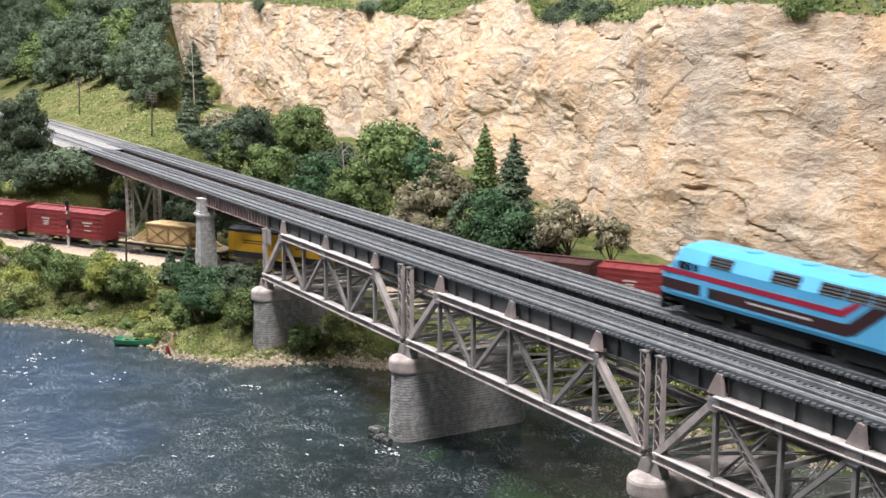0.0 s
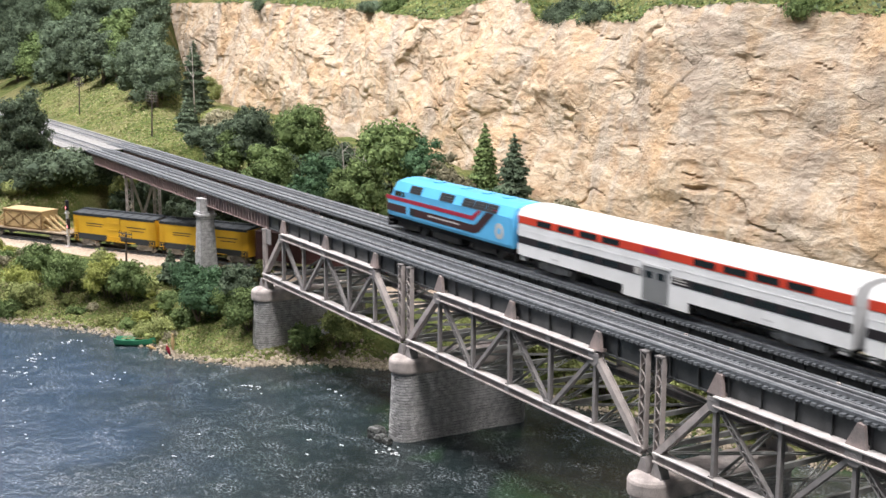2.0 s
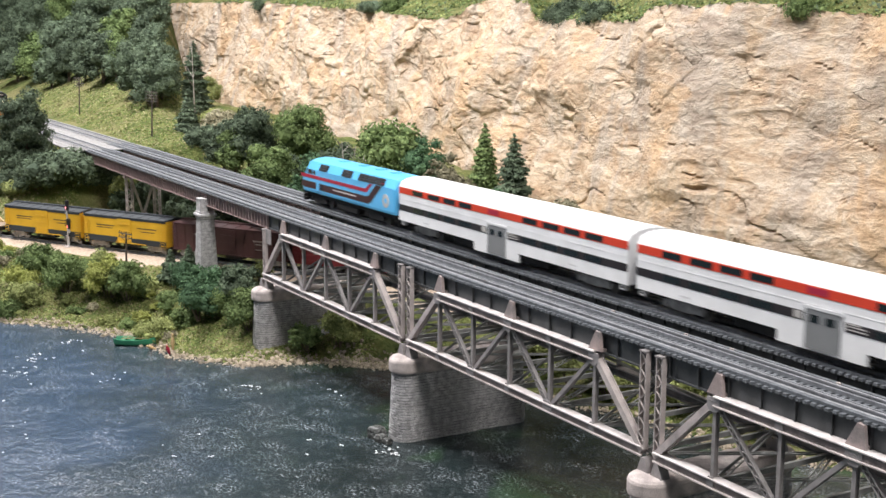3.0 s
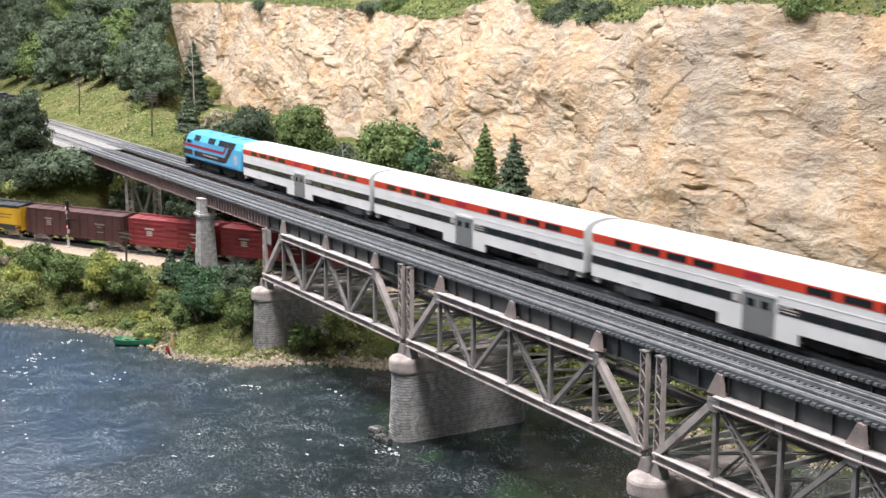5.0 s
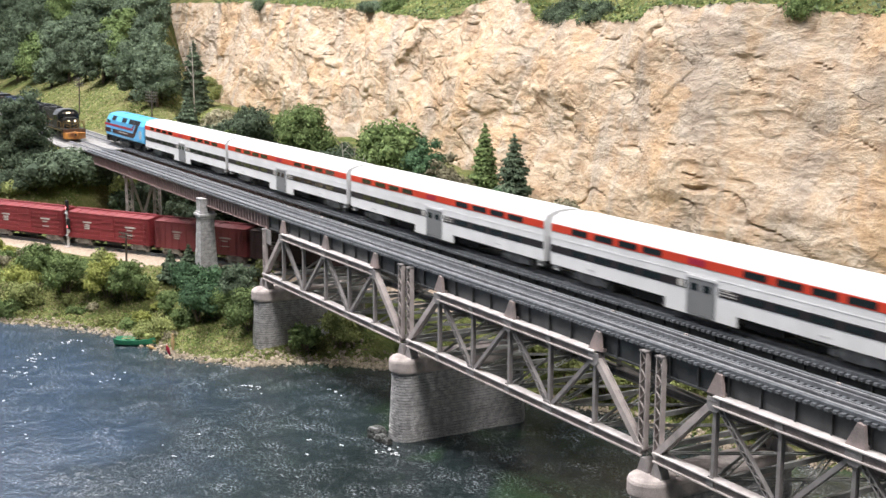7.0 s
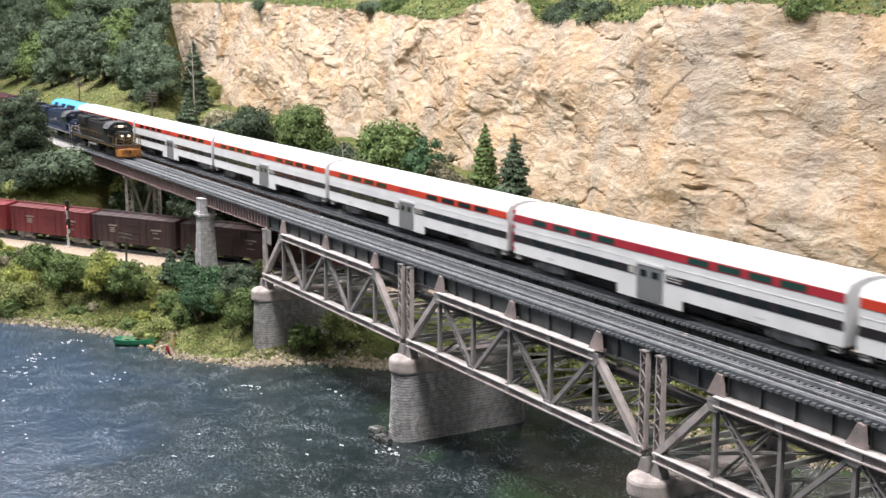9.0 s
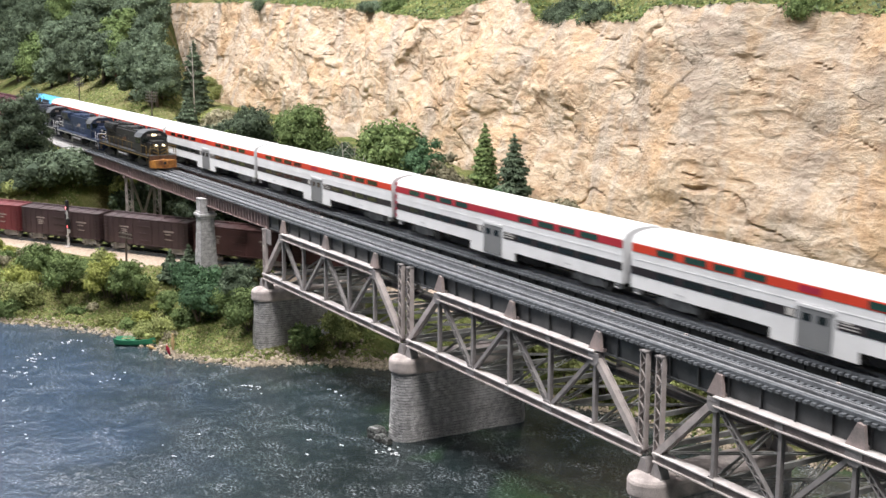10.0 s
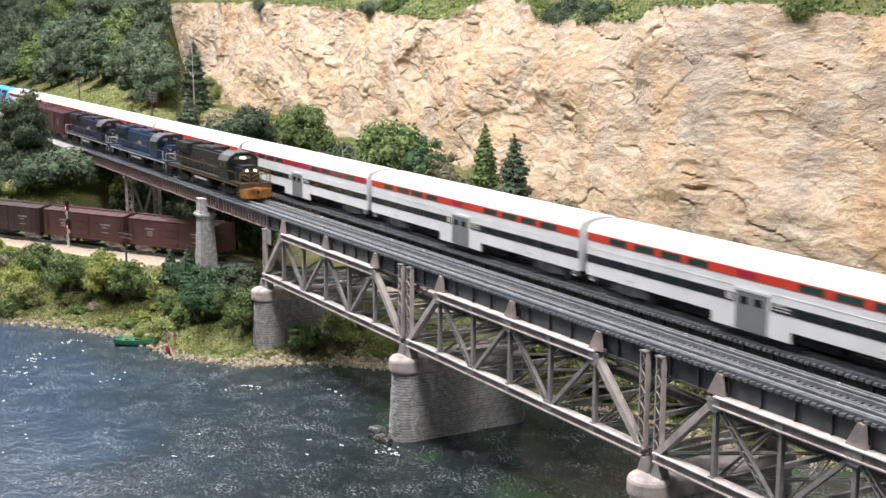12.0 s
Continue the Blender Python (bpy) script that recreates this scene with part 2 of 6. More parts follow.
def rock_material():
    """Plaster rock: cream, tan, orange and mauve-grey washes, scratchy bedding and short darkened cracks."""
    m, n, link, b = nodes_of("tan_quarried_rock")
    tc = n.new("ShaderNodeTexCoord").outputs["Object"]
    bed = mapped(n, link, tc, (1, 1, 2.6), 10)
    streak = mapped(n, link, tc, (2.4, 1, 0.8), -14)
    mid = noise_node(n, link, bed, 26, 9, 0.68, 0.6)
    tan = ramp_node(n, link, mid, [(0.30, (0.33, 0.215, 0.14)), (0.42, (0.46, 0.33, 0.22)), (0.52, (0.535, 0.41, 0.293)), (0.66, (0.63, 0.525, 0.405))])
    grey = ramp_node(n, link, mid, [(0.30, (0.30, 0.25, 0.205)), (0.5, (0.43, 0.365, 0.305)), (0.68, (0.56, 0.49, 0.42))])
    orange = ramp_node(n, link, mid, [(0.32, (0.43, 0.265, 0.145)), (0.6, (0.62, 0.425, 0.255))])
    f = ramp_node(n, link, noise_node(n, link, streak, 7.5, 5, 0.62, 0.9), [(0.45, (0, 0, 0)), (0.60, (0.75, 0.75, 0.75))])
    col = mix_node(n, link, f, tan, grey)
    g = ramp_node(n, link, noise_node(n, link, tc, 10, 5, 0.6, 1.2), [(0.52, (0, 0, 0)), (0.63, (0.7, 0.7, 0.7))])
    col = mix_node(n, link, g, col, orange)
    # short cracks along the bedding, only in places
    seam = noise_node(n, link, mapped(n, link, tc, (1, 1, 3.4), 12), 15, 5, 0.55, 1.0)
    line = ramp_node(n, link, math_node(n, link, "ABSOLUTE", math_node(n, link, "SUBTRACT", seam, 0.5), 0), [(0.0, (1, 1, 1)), (0.010, (0.35, 0.35, 0.35)), (0.022, (0, 0, 0))])
    where = ramp_node(n, link, noise_node(n, link, tc, 19, 4, 0.6), [(0.545, (0, 0, 0)), (0.62, (1, 1, 1))])
    crack = math_node(n, link, "MULTIPLY", line, where)
    crack_tone = n.new("ShaderNodeRGB")
    crack_tone.outputs[0].default_value = (0.20, 0.145, 0.10, 1)
    col = mix_node(n, link, math_node(n, link, "MULTIPLY", crack, 0.75), col, crack_tone.outputs[0])
    fine = noise_node(n, link, mapped(n, link, tc, (1, 1, 1.9), 10), 210, 6, 0.72)
    hs = n.new("ShaderNodeHueSaturation")
    mr = n.new("ShaderNodeMapRange")
    mr.inputs["From Min"].default_value, mr.inputs["From Max"].default_value = 0.25, 0.75
    mr.inputs["To Min"].default_value, mr.inputs["To Max"].default_value = 0.8, 1.17
    link(fine, mr.inputs["Value"])
    link(mr.outputs[0], hs.inputs["Value"])
    link(col, hs.inputs["Color"])
    link(hs.outputs["Color"], b.inputs["Base Color"])
    b.inputs["Roughness"].default_value = 0.9
    b.inputs["Specular IOR Level"].default_value = 0.2
    h = math_node(n, link, "SUBTRACT", math_node(n, link, "ADD", math_node(n, link, "MULTIPLY", fine, 0.55), mid), math_node(n, link, "MULTIPLY", crack, 0.5))
    link(bump_node(n, link, h, 1.0, 0.0042), b.inputs["Normal"])
    return m


def water_material():
    m, n, link, b = nodes_of("dark_resin_river")
    tc = n.new("ShaderNodeTexCoord").outputs["Object"]

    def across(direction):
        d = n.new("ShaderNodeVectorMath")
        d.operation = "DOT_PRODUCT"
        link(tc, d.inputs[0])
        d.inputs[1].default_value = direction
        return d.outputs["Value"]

    # blue reflection put into the mid-river colour; dark and green towards bank and bridge
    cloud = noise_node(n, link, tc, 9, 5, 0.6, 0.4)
    blue_sheen = math_node(n, link, "ADD", math_node(n, link, "MULTIPLY", across((-0.5, -0.866, 0)), 4.2), math_node(n, link, "MULTIPLY", cloud, 1.1))
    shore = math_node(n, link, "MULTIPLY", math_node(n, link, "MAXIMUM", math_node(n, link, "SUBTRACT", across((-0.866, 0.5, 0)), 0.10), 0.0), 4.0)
    blue_sheen = math_node(n, link, "SUBTRACT", blue_sheen, shore)
    deep = ramp_node(n, link, math_node(n, link, "SUBTRACT", blue_sheen, 0.55), [(0.05, (0.011, 0.018, 0.019)), (0.38, (0.018, 0.031, 0.036)), (0.66, (0.021, 0.036, 0.050)), (0.95, (0.021, 0.045, 0.082))])
    weed = ramp_node(n, link, noise_node(n, link, tc, 13, 3, 0.5, 0.3), [(0.54, (0, 0, 0)), (0.66, (0.75, 0.75, 0.75))])
    green = n.new("ShaderNodeRGB")
    green.outputs[0].default_value = (0.026, 0.066, 0.022, 1)
    shallow = ramp_node(n, link, blue_sheen, [(0.55, (1, 1, 1)), (0.95, (0, 0, 0))])
    deep = mix_node(n, link, math_node(n, link, "MULTIPLY", weed, shallow), deep, green.outputs[0])
    # fine foam speckle in drifting bands
    band = noise_node(n, link, tc, 34, 6, 0.66, 0.8)
    fine = noise_node(n, link, tc, 520, 5, 0.8, 0.3)
    foam = ramp_node(n, link, fine, [(0.52, (0, 0, 0)), (0.66, (1, 1, 1))])
    patch = ramp_node(n, link, band, [(0.40, (0.03, 0.03, 0.03)), (0.52, (0.38, 0.38, 0.38)), (0.64, (1, 1, 1))])
    rgb = n.new("ShaderNodeRGB")
    rgb.outputs[0].default_value = (0.46, 0.49, 0.53, 1)
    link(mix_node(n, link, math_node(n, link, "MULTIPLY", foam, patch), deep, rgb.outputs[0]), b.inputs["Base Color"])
    b.inputs["Roughness"].default_value = 0.24
    b.inputs["Specular IOR Level"].default_value = 0.4
    wv = noise_node(n, link, tc, 150, 5, 0.65, 0.3)
    link(bump_node(n, link, wv, 0.25, 0.004), b.inputs["Normal"])
    return m


M["ground"], M["rock"], M["water"] = ground_material(), rock_material(), water_material()
sheet("ground", steps((-3600, -1500, 40), (-1500, -1000, 12), (-1000, 300, 8), (300, 1400, 50)), steps((-1550, -420, 60), (-420, -200, 16), (-200, 260, 8), (260, 1300, 20)), land, M["ground"], "grassy olive green hillside and river bank", "ground")
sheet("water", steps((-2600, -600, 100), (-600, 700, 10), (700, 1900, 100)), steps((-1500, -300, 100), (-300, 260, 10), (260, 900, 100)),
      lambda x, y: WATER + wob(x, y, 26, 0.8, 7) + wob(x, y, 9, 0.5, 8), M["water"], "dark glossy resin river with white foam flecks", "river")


RIM = [(900, 228), (-1, 235), (-105, 237), (-128, 245), (-203, 247), (-334, 245), (-364, 229), (-454, 230), (-590, 232), (-620, 256), (-737, 263), (-787, 254), (-859, 232), (-1020, 240), (-1286, 254), (-1483, 261), (-1785, 272), (-2284, 276), (-3300, 290)]


def groove(v, width):
    """A narrow crack where the noise value crosses zero."""
    return max(0.0, 1.0 - abs(v) / width)


def ledge(v):
    """A slow rise and a short steep fall, once to every unit."""
    f = v - math.floor(v)
    return smooth01(f * 1.35) * (1 - smooth01((f - 0.8) / 0.2))


def facet(x, z, sx, sz, seed):
    """Tilted flat facets, one to each cell of a broken pattern."""
    near, cells = noise.voronoi((x / sx, z / sz, seed))
    c = cells[0]
    k = (math.floor(c.x * 977), math.floor(c.z * 977 + c.y * 531), 0.5)
    h = noise.cell(k) * 0.5 + noise.cell((k[0] + 31, k[1], 0.5)) * (x / sx - c.x) + noise.cell((k[0], k[1] + 57, 0.5)) * (z / sz - c.y)
    return h * smooth01((near[1] - near[0]) * 7)


def cliff_point(x, v):
    """v = 0 at the toe, 1 at the top edge."""
    top = along(RIM, x) + wob(x, 0, 40, 5, 12) + wob(x, 0, 14, 3, 13)
    z = -20 + toe(x) + (top - toe(x) + 20) * v
    y = along(CLIFF, x) + 50 * v + 10 * v * v
    # broad facets, stepped along tilted bedding
    y += 24 * noise.noise((x / 210, z / 130, 21)) + 10 * noise.noise((x / 85, z / 60, 22))
    w = noise.noise((x / 60, z / 40, 26)) * 14
    bed = (z + x * 0.13 + w) / 17
    y += 1.8 * ledge(bed) * smooth01(noise.noise((x / 110, z / 50, 27)) * 2 - 0.2)
    col = (x + 0.5 * z + 2 * w) / 46
    y += 4 * ledge(col) * smooth01(noise.noise((x / 90, z / 90, 28)) * 2 - 0.2)
    # fractured blocks with sharp steps between, bolder towards the west, and ledges along the bedding
    west = smooth01((-250 - x) / 500)
    wx, wz = x + 9 * noise.noise((x / 30, z / 30, 40)), z + 0.16 * x + 6 * noise.noise((x / 24, z / 24, 41))
    y += (2.6 + 3.4 * west) * facet(wx, wz, 120, 74, 3.0) + (1.3 + 1.5 * west) * facet(wx, wz, 46, 25, 11.0) + (0.6 + 0.4 * west) * facet(wx, wz, 17, 9, 19.0)
    rough = smooth01(noise.noise((x / 130, z / 80, 29)) * 2.4 + 0.35)
    y += 6.0 * groove(noise.noise((x / 80, (z + 0.2 * x) / 26, 30)), 0.06) * smooth01(noise.noise((x / 50, z / 40, 33)) * 3 - 0.2)
    y += rough * 3.0 * noise.noise((x / 40, z / 24, 32)) + 0.8 * noise.noise((x / 10, z / 6, 23)) + 0.5 * noise.noise((x / 4, z / 3, 24))
    return x, y, z


def cliff():
    xs = steps((-3300, -2300, 20), (-2300, -1300, 5), (-1300, 320, 2.5), (320, 900, 25))
    n, k = len(xs), 120
    verts = []
    for j in range(k):
        for x in xs:
            a, b, c = cliff_point(x, j / (k - 1))
            verts.append((a * MM, b * MM, c * MM))
    faces = [(j * n + i, j * n + i + 1, (j + 1) * n + i + 1, (j + 1) * n + i) for j in range(k - 1) for i in range(n - 1)]
    me = bpy.data.meshes.new("cliff")
    me.from_pydata(verts, [], faces)
    me.materials.append(M["rock"])
    tagged(new("cliff", me), "tall tan and grey quarried rock face", "cliff", kind="structure")
    # the grassy hill above it
    ys = steps((0, 60, 8), (60, 900, 40))
    xs = steps((-3300, 900, 12))
    n = len(xs)
    verts = []
    for d in ys:
        for x in xs:
            a, b, c = cliff_point(x, 1.0)
            verts.append((a * MM, (b + d) * MM, (c - 0.3 + max(0, d) * 0.55 + wob(x, d, 50, 8, 31) * smooth01(d / 20)) * MM))
    faces = [(j * n + i, j * n + i + 1, (j + 1) * n + i + 1, (j + 1) * n + i) for j in range(len(ys) - 1) for i in range(n - 1)]
    me = bpy.data.meshes.new("hill")
    me.from_pydata(verts, [], faces)
    me.materials.append(M["ground"])
    tagged(new("hilltop", me), "bushy green slope above the rock face", "hill", kind="structure")


cliff()

# ---- the bridge ----
NEAR_Y, FAR_Y = 0.0, 85.0
PANEL, PITCH, FIRST = 44.0, 274.0, -269.1
TOP = 42.2
DECK = 57.2      # top of the ties


def lattice(bm, a, b, w, depth, gap):
    """Two flanges with zigzag lacing between, from a to b; the flanges lie w apart along x or along the span."""
    a, b = Vector(a), Vector(b)
    d = (b - a)
    s = Vector((1, 0, 0)) if abs(d.normalized().x) < 0.6 else Vector((0, 0, 1))
    s = (s - d.normalized() * s.dot(d.normalized())).normalized()
    for k in (-1, 1):
        beam(bm, a + s * (k * w / 2), b + s * (k * w / 2), 0.7, depth, (0, 1, 0))
    n = max(2, round(d.length / gap))
    for i in range(n):
        p, q = a + d * (i / n), a + d * ((i + 1) / n)
        k = 1 if i % 2 else -1
        for side in (-1, 1):
            o = Vector((0, side * depth * 0.4, 0))
            beam(bm, p + s * (k * w / 2) + o, q - s * (k * w / 2) + o, 0.35, 0.9, (0, 1, 0))


def truss(x0, y, out):
    """One truss plane; out: -1 faces the camera."""
    t = thing("bridge_truss", "weathered grey-brown steel truss span on stone piers", "truss", at(x0, y, 0), group="bridge trusses")
    P = lambda k, z: (k * PANEL, 0, z)
    for name, x0, x1, zc in (("bottom_chord", 0, 6 * PANEL, 0), ("top_chord", PANEL, 5 * PANEL, TOP)):
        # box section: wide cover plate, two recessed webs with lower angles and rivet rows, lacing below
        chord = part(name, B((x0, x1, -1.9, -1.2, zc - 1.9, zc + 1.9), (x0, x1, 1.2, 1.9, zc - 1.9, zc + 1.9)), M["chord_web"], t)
        part("cover_plate", bevel(B((x0, x1, -3.2, 3.2, zc + 1.9, zc + 2.8)), 0.15), M["cover_plate"], chord, "dusty cover plate, paled as if lit from above")
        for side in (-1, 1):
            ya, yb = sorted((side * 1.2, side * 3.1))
            part("flange_angle", bevel(B((x0, x1, ya, yb, zc - 2.8, zc - 1.9)), 0.12), M["steel_lit"], chord)
        bm = bmesh.new()
        x = x0 + 2.0
        while x < x1:
            for z in (-1.2, 1.2):
                box(bm, x - 0.22, x + 0.22, -2.12, -1.9, zc + z - 0.22, zc + z + 0.22)
            x += 2.6
        tagged(part("rivets", bm, M["steel"], chord), kind="stuff")
        bm = bmesh.new()
        x, k = x0 + 1, 1
        while x + 5 < x1:
            beam(bm, (x, -2 * k, zc - 2.95), (x + 5, 2 * k, zc - 2.95), 0.8, 0.3)
            x, k = x + 5, -k
        part("lacing", bm, M["steel"], chord)
    for a, b in ((P(0, 0), P(1, TOP)), (P(6, 0), P(5, TOP))):
        bm = bmesh.new()
        beam(bm, a, b, 3.4, 2.6)
        for s in (-1, 1):
            o = Vector((0, s * 1.9, 0))
            beam(bm, Vector(a) + o, Vector(b) + o, 0.7, 3.8)
        part("end_post", bm, M["steel_lit"], t)
    for a, b in ((P(1, TOP), P(2, 0)), (P(3, TOP), P(2, 0)), (P(3, TOP), P(4, 0)), (P(5, TOP), P(4, 0))):
        bm = bmesh.new()
        if a[0] < b[0]:
            lattice(bm, a, b, 2.6, 2.4, 3.4)
        else:
            beam(bm, a, b, 2.2, 1.5)
            for s in (-1, 1):
                o = Vector((0, s * 1.2, 0))
                beam(bm, Vector(a) + o, Vector(b) + o, 0.5, 2.4)
        part("diagonal", bm, M["steel"], t)
    for k in range(1, 6):
        bm = bmesh.new()
        beam(bm, P(k, 1), P(k, TOP - 1), 1.8, 1.2, (1, 0, 0))
        for s in (-1, 1):
            o = Vector((0, s * 1.1, 0))
            beam(bm, Vector(P(k, 1)) + o, Vector(P(k, TOP - 1)) + o, 0.4, 2.3, (1, 0, 0))
        part("vertical_post", bm, M["steel"], t)
        for zz, pts in ((0, ((-4.6, -1.8), (4.6, -1.8), (4.6, 2.2), (2.5, 4.6), (-2.5, 4.6), (-4.6, 2.2))), (TOP, ((-4.6, 1.8), (-4.6, -3), (-2.5, -5.4), (2.5, -5.4), (4.6, -3), (4.6, 1.8)))):
            big = (k % 2 == 0 and zz == 0) or (k % 2 == 1 and zz > 0)
            f = 1.0 if big else 0.55
            for s in (-1, 1):      # riveted gusset plates
                bm = bmesh.new()
                prism(bm, [(k * PANEL + f * px, zz + pz * (1 if big else 0.8)) for px, pz in pts], s * 2.0, s * 2.5)
                if big:
                    for rx in (-3, -1, 1, 3):
                        box(bm, k * PANEL + rx - 0.3, k * PANEL + rx + 0.3, s * 2.5 - 0.25, s * 2.5 + 0.25, zz - 0.3, zz + 0.3)
                part("gusset_plate", bm, M["steel"], t)
    for k in (1, 3, 5):      # fins that carry the deck girders
        bm = bmesh.new()
        prism(bm, [(k * PANEL - 6.5, TOP + 2.8), (k * PANEL + 5.0, TOP + 2.8), (k * PANEL + 3.4, DECK - 1.5), (k * PANEL - 0.3, DECK - 1)], -1.1, 0.9)
        box(bm, k * PANEL + 3, k * PANEL + 5, 1.5, 14, TOP + 2.6, TOP + 4.2)
        part("deck_bracket", bm, M["fin"], t)
    return t


def bridge():
    first = truss(FIRST, NEAR_Y, -1)
    for k in (1, 2):
        copy_thing(first, at(FIRST + k * PITCH, NEAR_Y, 0))
    for k in (0, 1, 2):
        copy_thing(first, at(FIRST + k * PITCH, FAR_Y, 0))
    # lattice end posts on the piers
    for k in range(3):
        for j, dx in ((0, 1.5), (1, 6 * PANEL - 1.5)):
            x = FIRST + k * PITCH + dx
            for y in (NEAR_Y, FAR_Y):
                top = TOP if (k, j) == (0, 0) else 54
                t = thing("end_tower_post", "laced steel post standing over the pier", "post", at(x, y, 0), group="end posts")
                bm = bmesh.new()
                lattice(bm, (0, 0, 1), (0, 0, top), 4.6, 3.2, 4.6)
                part("laced_column", bm, M["steel_lit"], t)
                bm = bmesh.new()
                box(bm, -2.8, 2.8, -2.4, 2.4, top, top + 0.8)
                part("cap_plate", bm, M["steel"], t)
                if (k, j) == (0, 0):
                    part("gusset_plate", B((-2, 14, -0.4, 0.4, top - 12, top + 1)), M["steel"], t)
    # cross frames between the two truss planes
    for k in range(3):
        x0 = FIRST + k * PITCH
        t = thing("sway_bracing", "laced steel cross bracing between the trusses", "bracing", at(x0, 0, 0), group="bracing")
        for i in range(7):
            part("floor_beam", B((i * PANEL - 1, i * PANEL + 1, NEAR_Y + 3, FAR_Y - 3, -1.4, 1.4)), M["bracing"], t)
        for i in range(6):
            bm = bmesh.new()
            for a, b in (((i * PANEL, 3, 1), ((i + 1) * PANEL, FAR_Y - 3, 1)), ((i * PANEL, FAR_Y - 3, 0), ((i + 1) * PANEL, 3, 0))):
                a, b = Vector(a), Vector(b)
                side = (b - a).normalized().cross(Vector((0, 0, 1))) * 1.5
                for k in (-1, 1):
                    beam(bm, a + side * k, b + side * k, 0.7, 0.8)
                for k in range(16):
                    p, q = a.lerp(b, k / 16), a.lerp(b, (k + 1) / 16)
                    beam(bm, p + side * (1 if k % 2 else -1), q - side * (1 if k % 2 else -1), 0.7, 0.3)
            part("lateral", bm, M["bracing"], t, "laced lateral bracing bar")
        for i in (1, 3, 5):
            bm = bmesh.new()
            for a, b in (((i * PANEL, 3, 3), (i * PANEL, FAR_Y - 3, TOP)), ((i * PANEL + 0.8, FAR_Y - 3, 3), (i * PANEL + 0.8, 3, TOP))):
                beam(bm, a, b, 0.6, 1.6, (0, 0, 1))
            box(bm, i * PANEL - 1, i * PANEL + 1, 3, FAR_Y - 3, TOP - 1, TOP + 1.5)
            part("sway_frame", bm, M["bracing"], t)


def plate_girder(x0, x1, y, z0, z1, gap, material, label):
    t = thing("plate_girder", label, "girder", at(x0, y, z0), group="deck girders")
    L, h = x1 - x0, z1 - z0
    part("web", B((0, L, -0.5, 0.5, 0.8, h - 0.8)), material, t)
    part("top_flange", B((0, L, -2.2, 2.2, h - 0.8, h)), material, t)
    part("bottom_flange", B((0, L, -2.2, 2.2, 0, 0.8)), material, t)
    n = round(L / gap)
    me = None
    for i in range(n + 1):
        x = i * L / n
        if me is None:
            ob = part("stiffener", B((-0.35, 0.35, -1.9, 1.9, 0.8, h - 0.8)), material, t)
            me = ob.data
        else:
            ob = new("stiffener", me)
            ob.parent = t
        ob.location = (x * MM, 0, 0)


def girders():
    for y in (3.6, 31.4, 53.6, 81.4):
        plate_girder(-262, 700, y, DECK - 13.5, DECK - 1.3, 22, M["girder"], "dark riveted plate girder under the track deck")
    for y in (3.6, 31.4, 53.6, 81.4):
        plate_girder(-905, -266, y, 43, DECK - 1.3, 7.4, M["girder_brown"], "rusty brown stiffened plate girder of the approach span")


def track_deck(y0, label):
    """Ties, rails, guard rails and guard timbers of one open bridge track; y0 is the near end of the ties."""
    t = thing("bridge_track", label, "track", at(0, y0, DECK), group="bridge tracks")
    bm = B((-1.2, 1.2, 0, 35, -1.3, 0))
    me = part("tie", bm, M["tie"], t).data
    t.children[0].location = (-150 * MM, 0, 0)
    far = bmesh.new()
    x = -145.4
    while x < 600:
        ob = new("tie", me)
        ob.parent = t
        ob.location = (x * MM, random.uniform(-0.4, 0.4) * MM, 0)
        x += 4.3
    x = -154.6
    while x > (-905 if y0 < 20 else -985):
        dy = random.uniform(-0.4, 0.4)
        box(far, x - 1.2, x + 1.2, dy, 35 + dy, -1.3, 0)
        x -= 4.3
    tagged(part("tie", far, M["tie"], t), kind="stuff")
    for y in (9.25, 25.75):
        bm = bmesh.new()
        prism(bm, [(y - 1.3, 0), (y + 1.3, 0), (y + 1.3, 0.4), (y + 0.35, 0.7), (y + 0.35, 1.6), (y + 0.6, 1.8), (y + 0.6, 2.6), (y - 0.6, 2.6), (y - 0.6, 1.8), (y - 0.35, 1.6), (y - 0.35, 0.7), (y - 1.3, 0.4)], -3150, 1400, "x")
        part("rail", bm, M["rail"], t)
    for y in (13.2, 21.8):
        bm = B((-900, 600, y - 0.6, y + 0.6, 0, 1.9))
        part("guard_rail", bm, M["guard_rail"], t)
    for y in (3.4, 31.6):
        part("guard_timber", B((-900, 600, y - 1.2, y + 1.2, 0, 1.5)), M["tie"], t)
    for i in range(14):
        x = -420 + i * 67 + random.uniform(-20, 20)
        part("joint_clip", B((x, x + 2.4, 29.6, 30.6, 0, 2.2)), M["concrete"], t, "small pale clip on the guard timber")


def pier_outline(hw, y0, y1, seg=28):
    """Plan of a pier with round noses at both ends."""
    pts = []
    for i in range(seg + 1):
        a = math.pi + math.pi * i / seg
        pts.append((hw * math.cos(a), y0 + hw + hw * math.sin(a)))
    for i in range(seg + 1):
        a = math.pi * i / seg
        pts.append((hw * math.cos(a), y1 - hw + hw * math.sin(a)))
    return pts


def rings(bm, loops):
    prev = None
    for pts, z in loops:
        vs = [bm.verts.new((x, y, z)) for x, y in pts]
        if prev:
            for i in range(len(vs)):
                j = (i + 1) % len(vs)
                bm.faces.new((prev[i], prev[j], vs[j], vs[i]))
        else:
            bm.faces.new(vs[::-1])
        prev = vs
    bm.faces.new(prev)


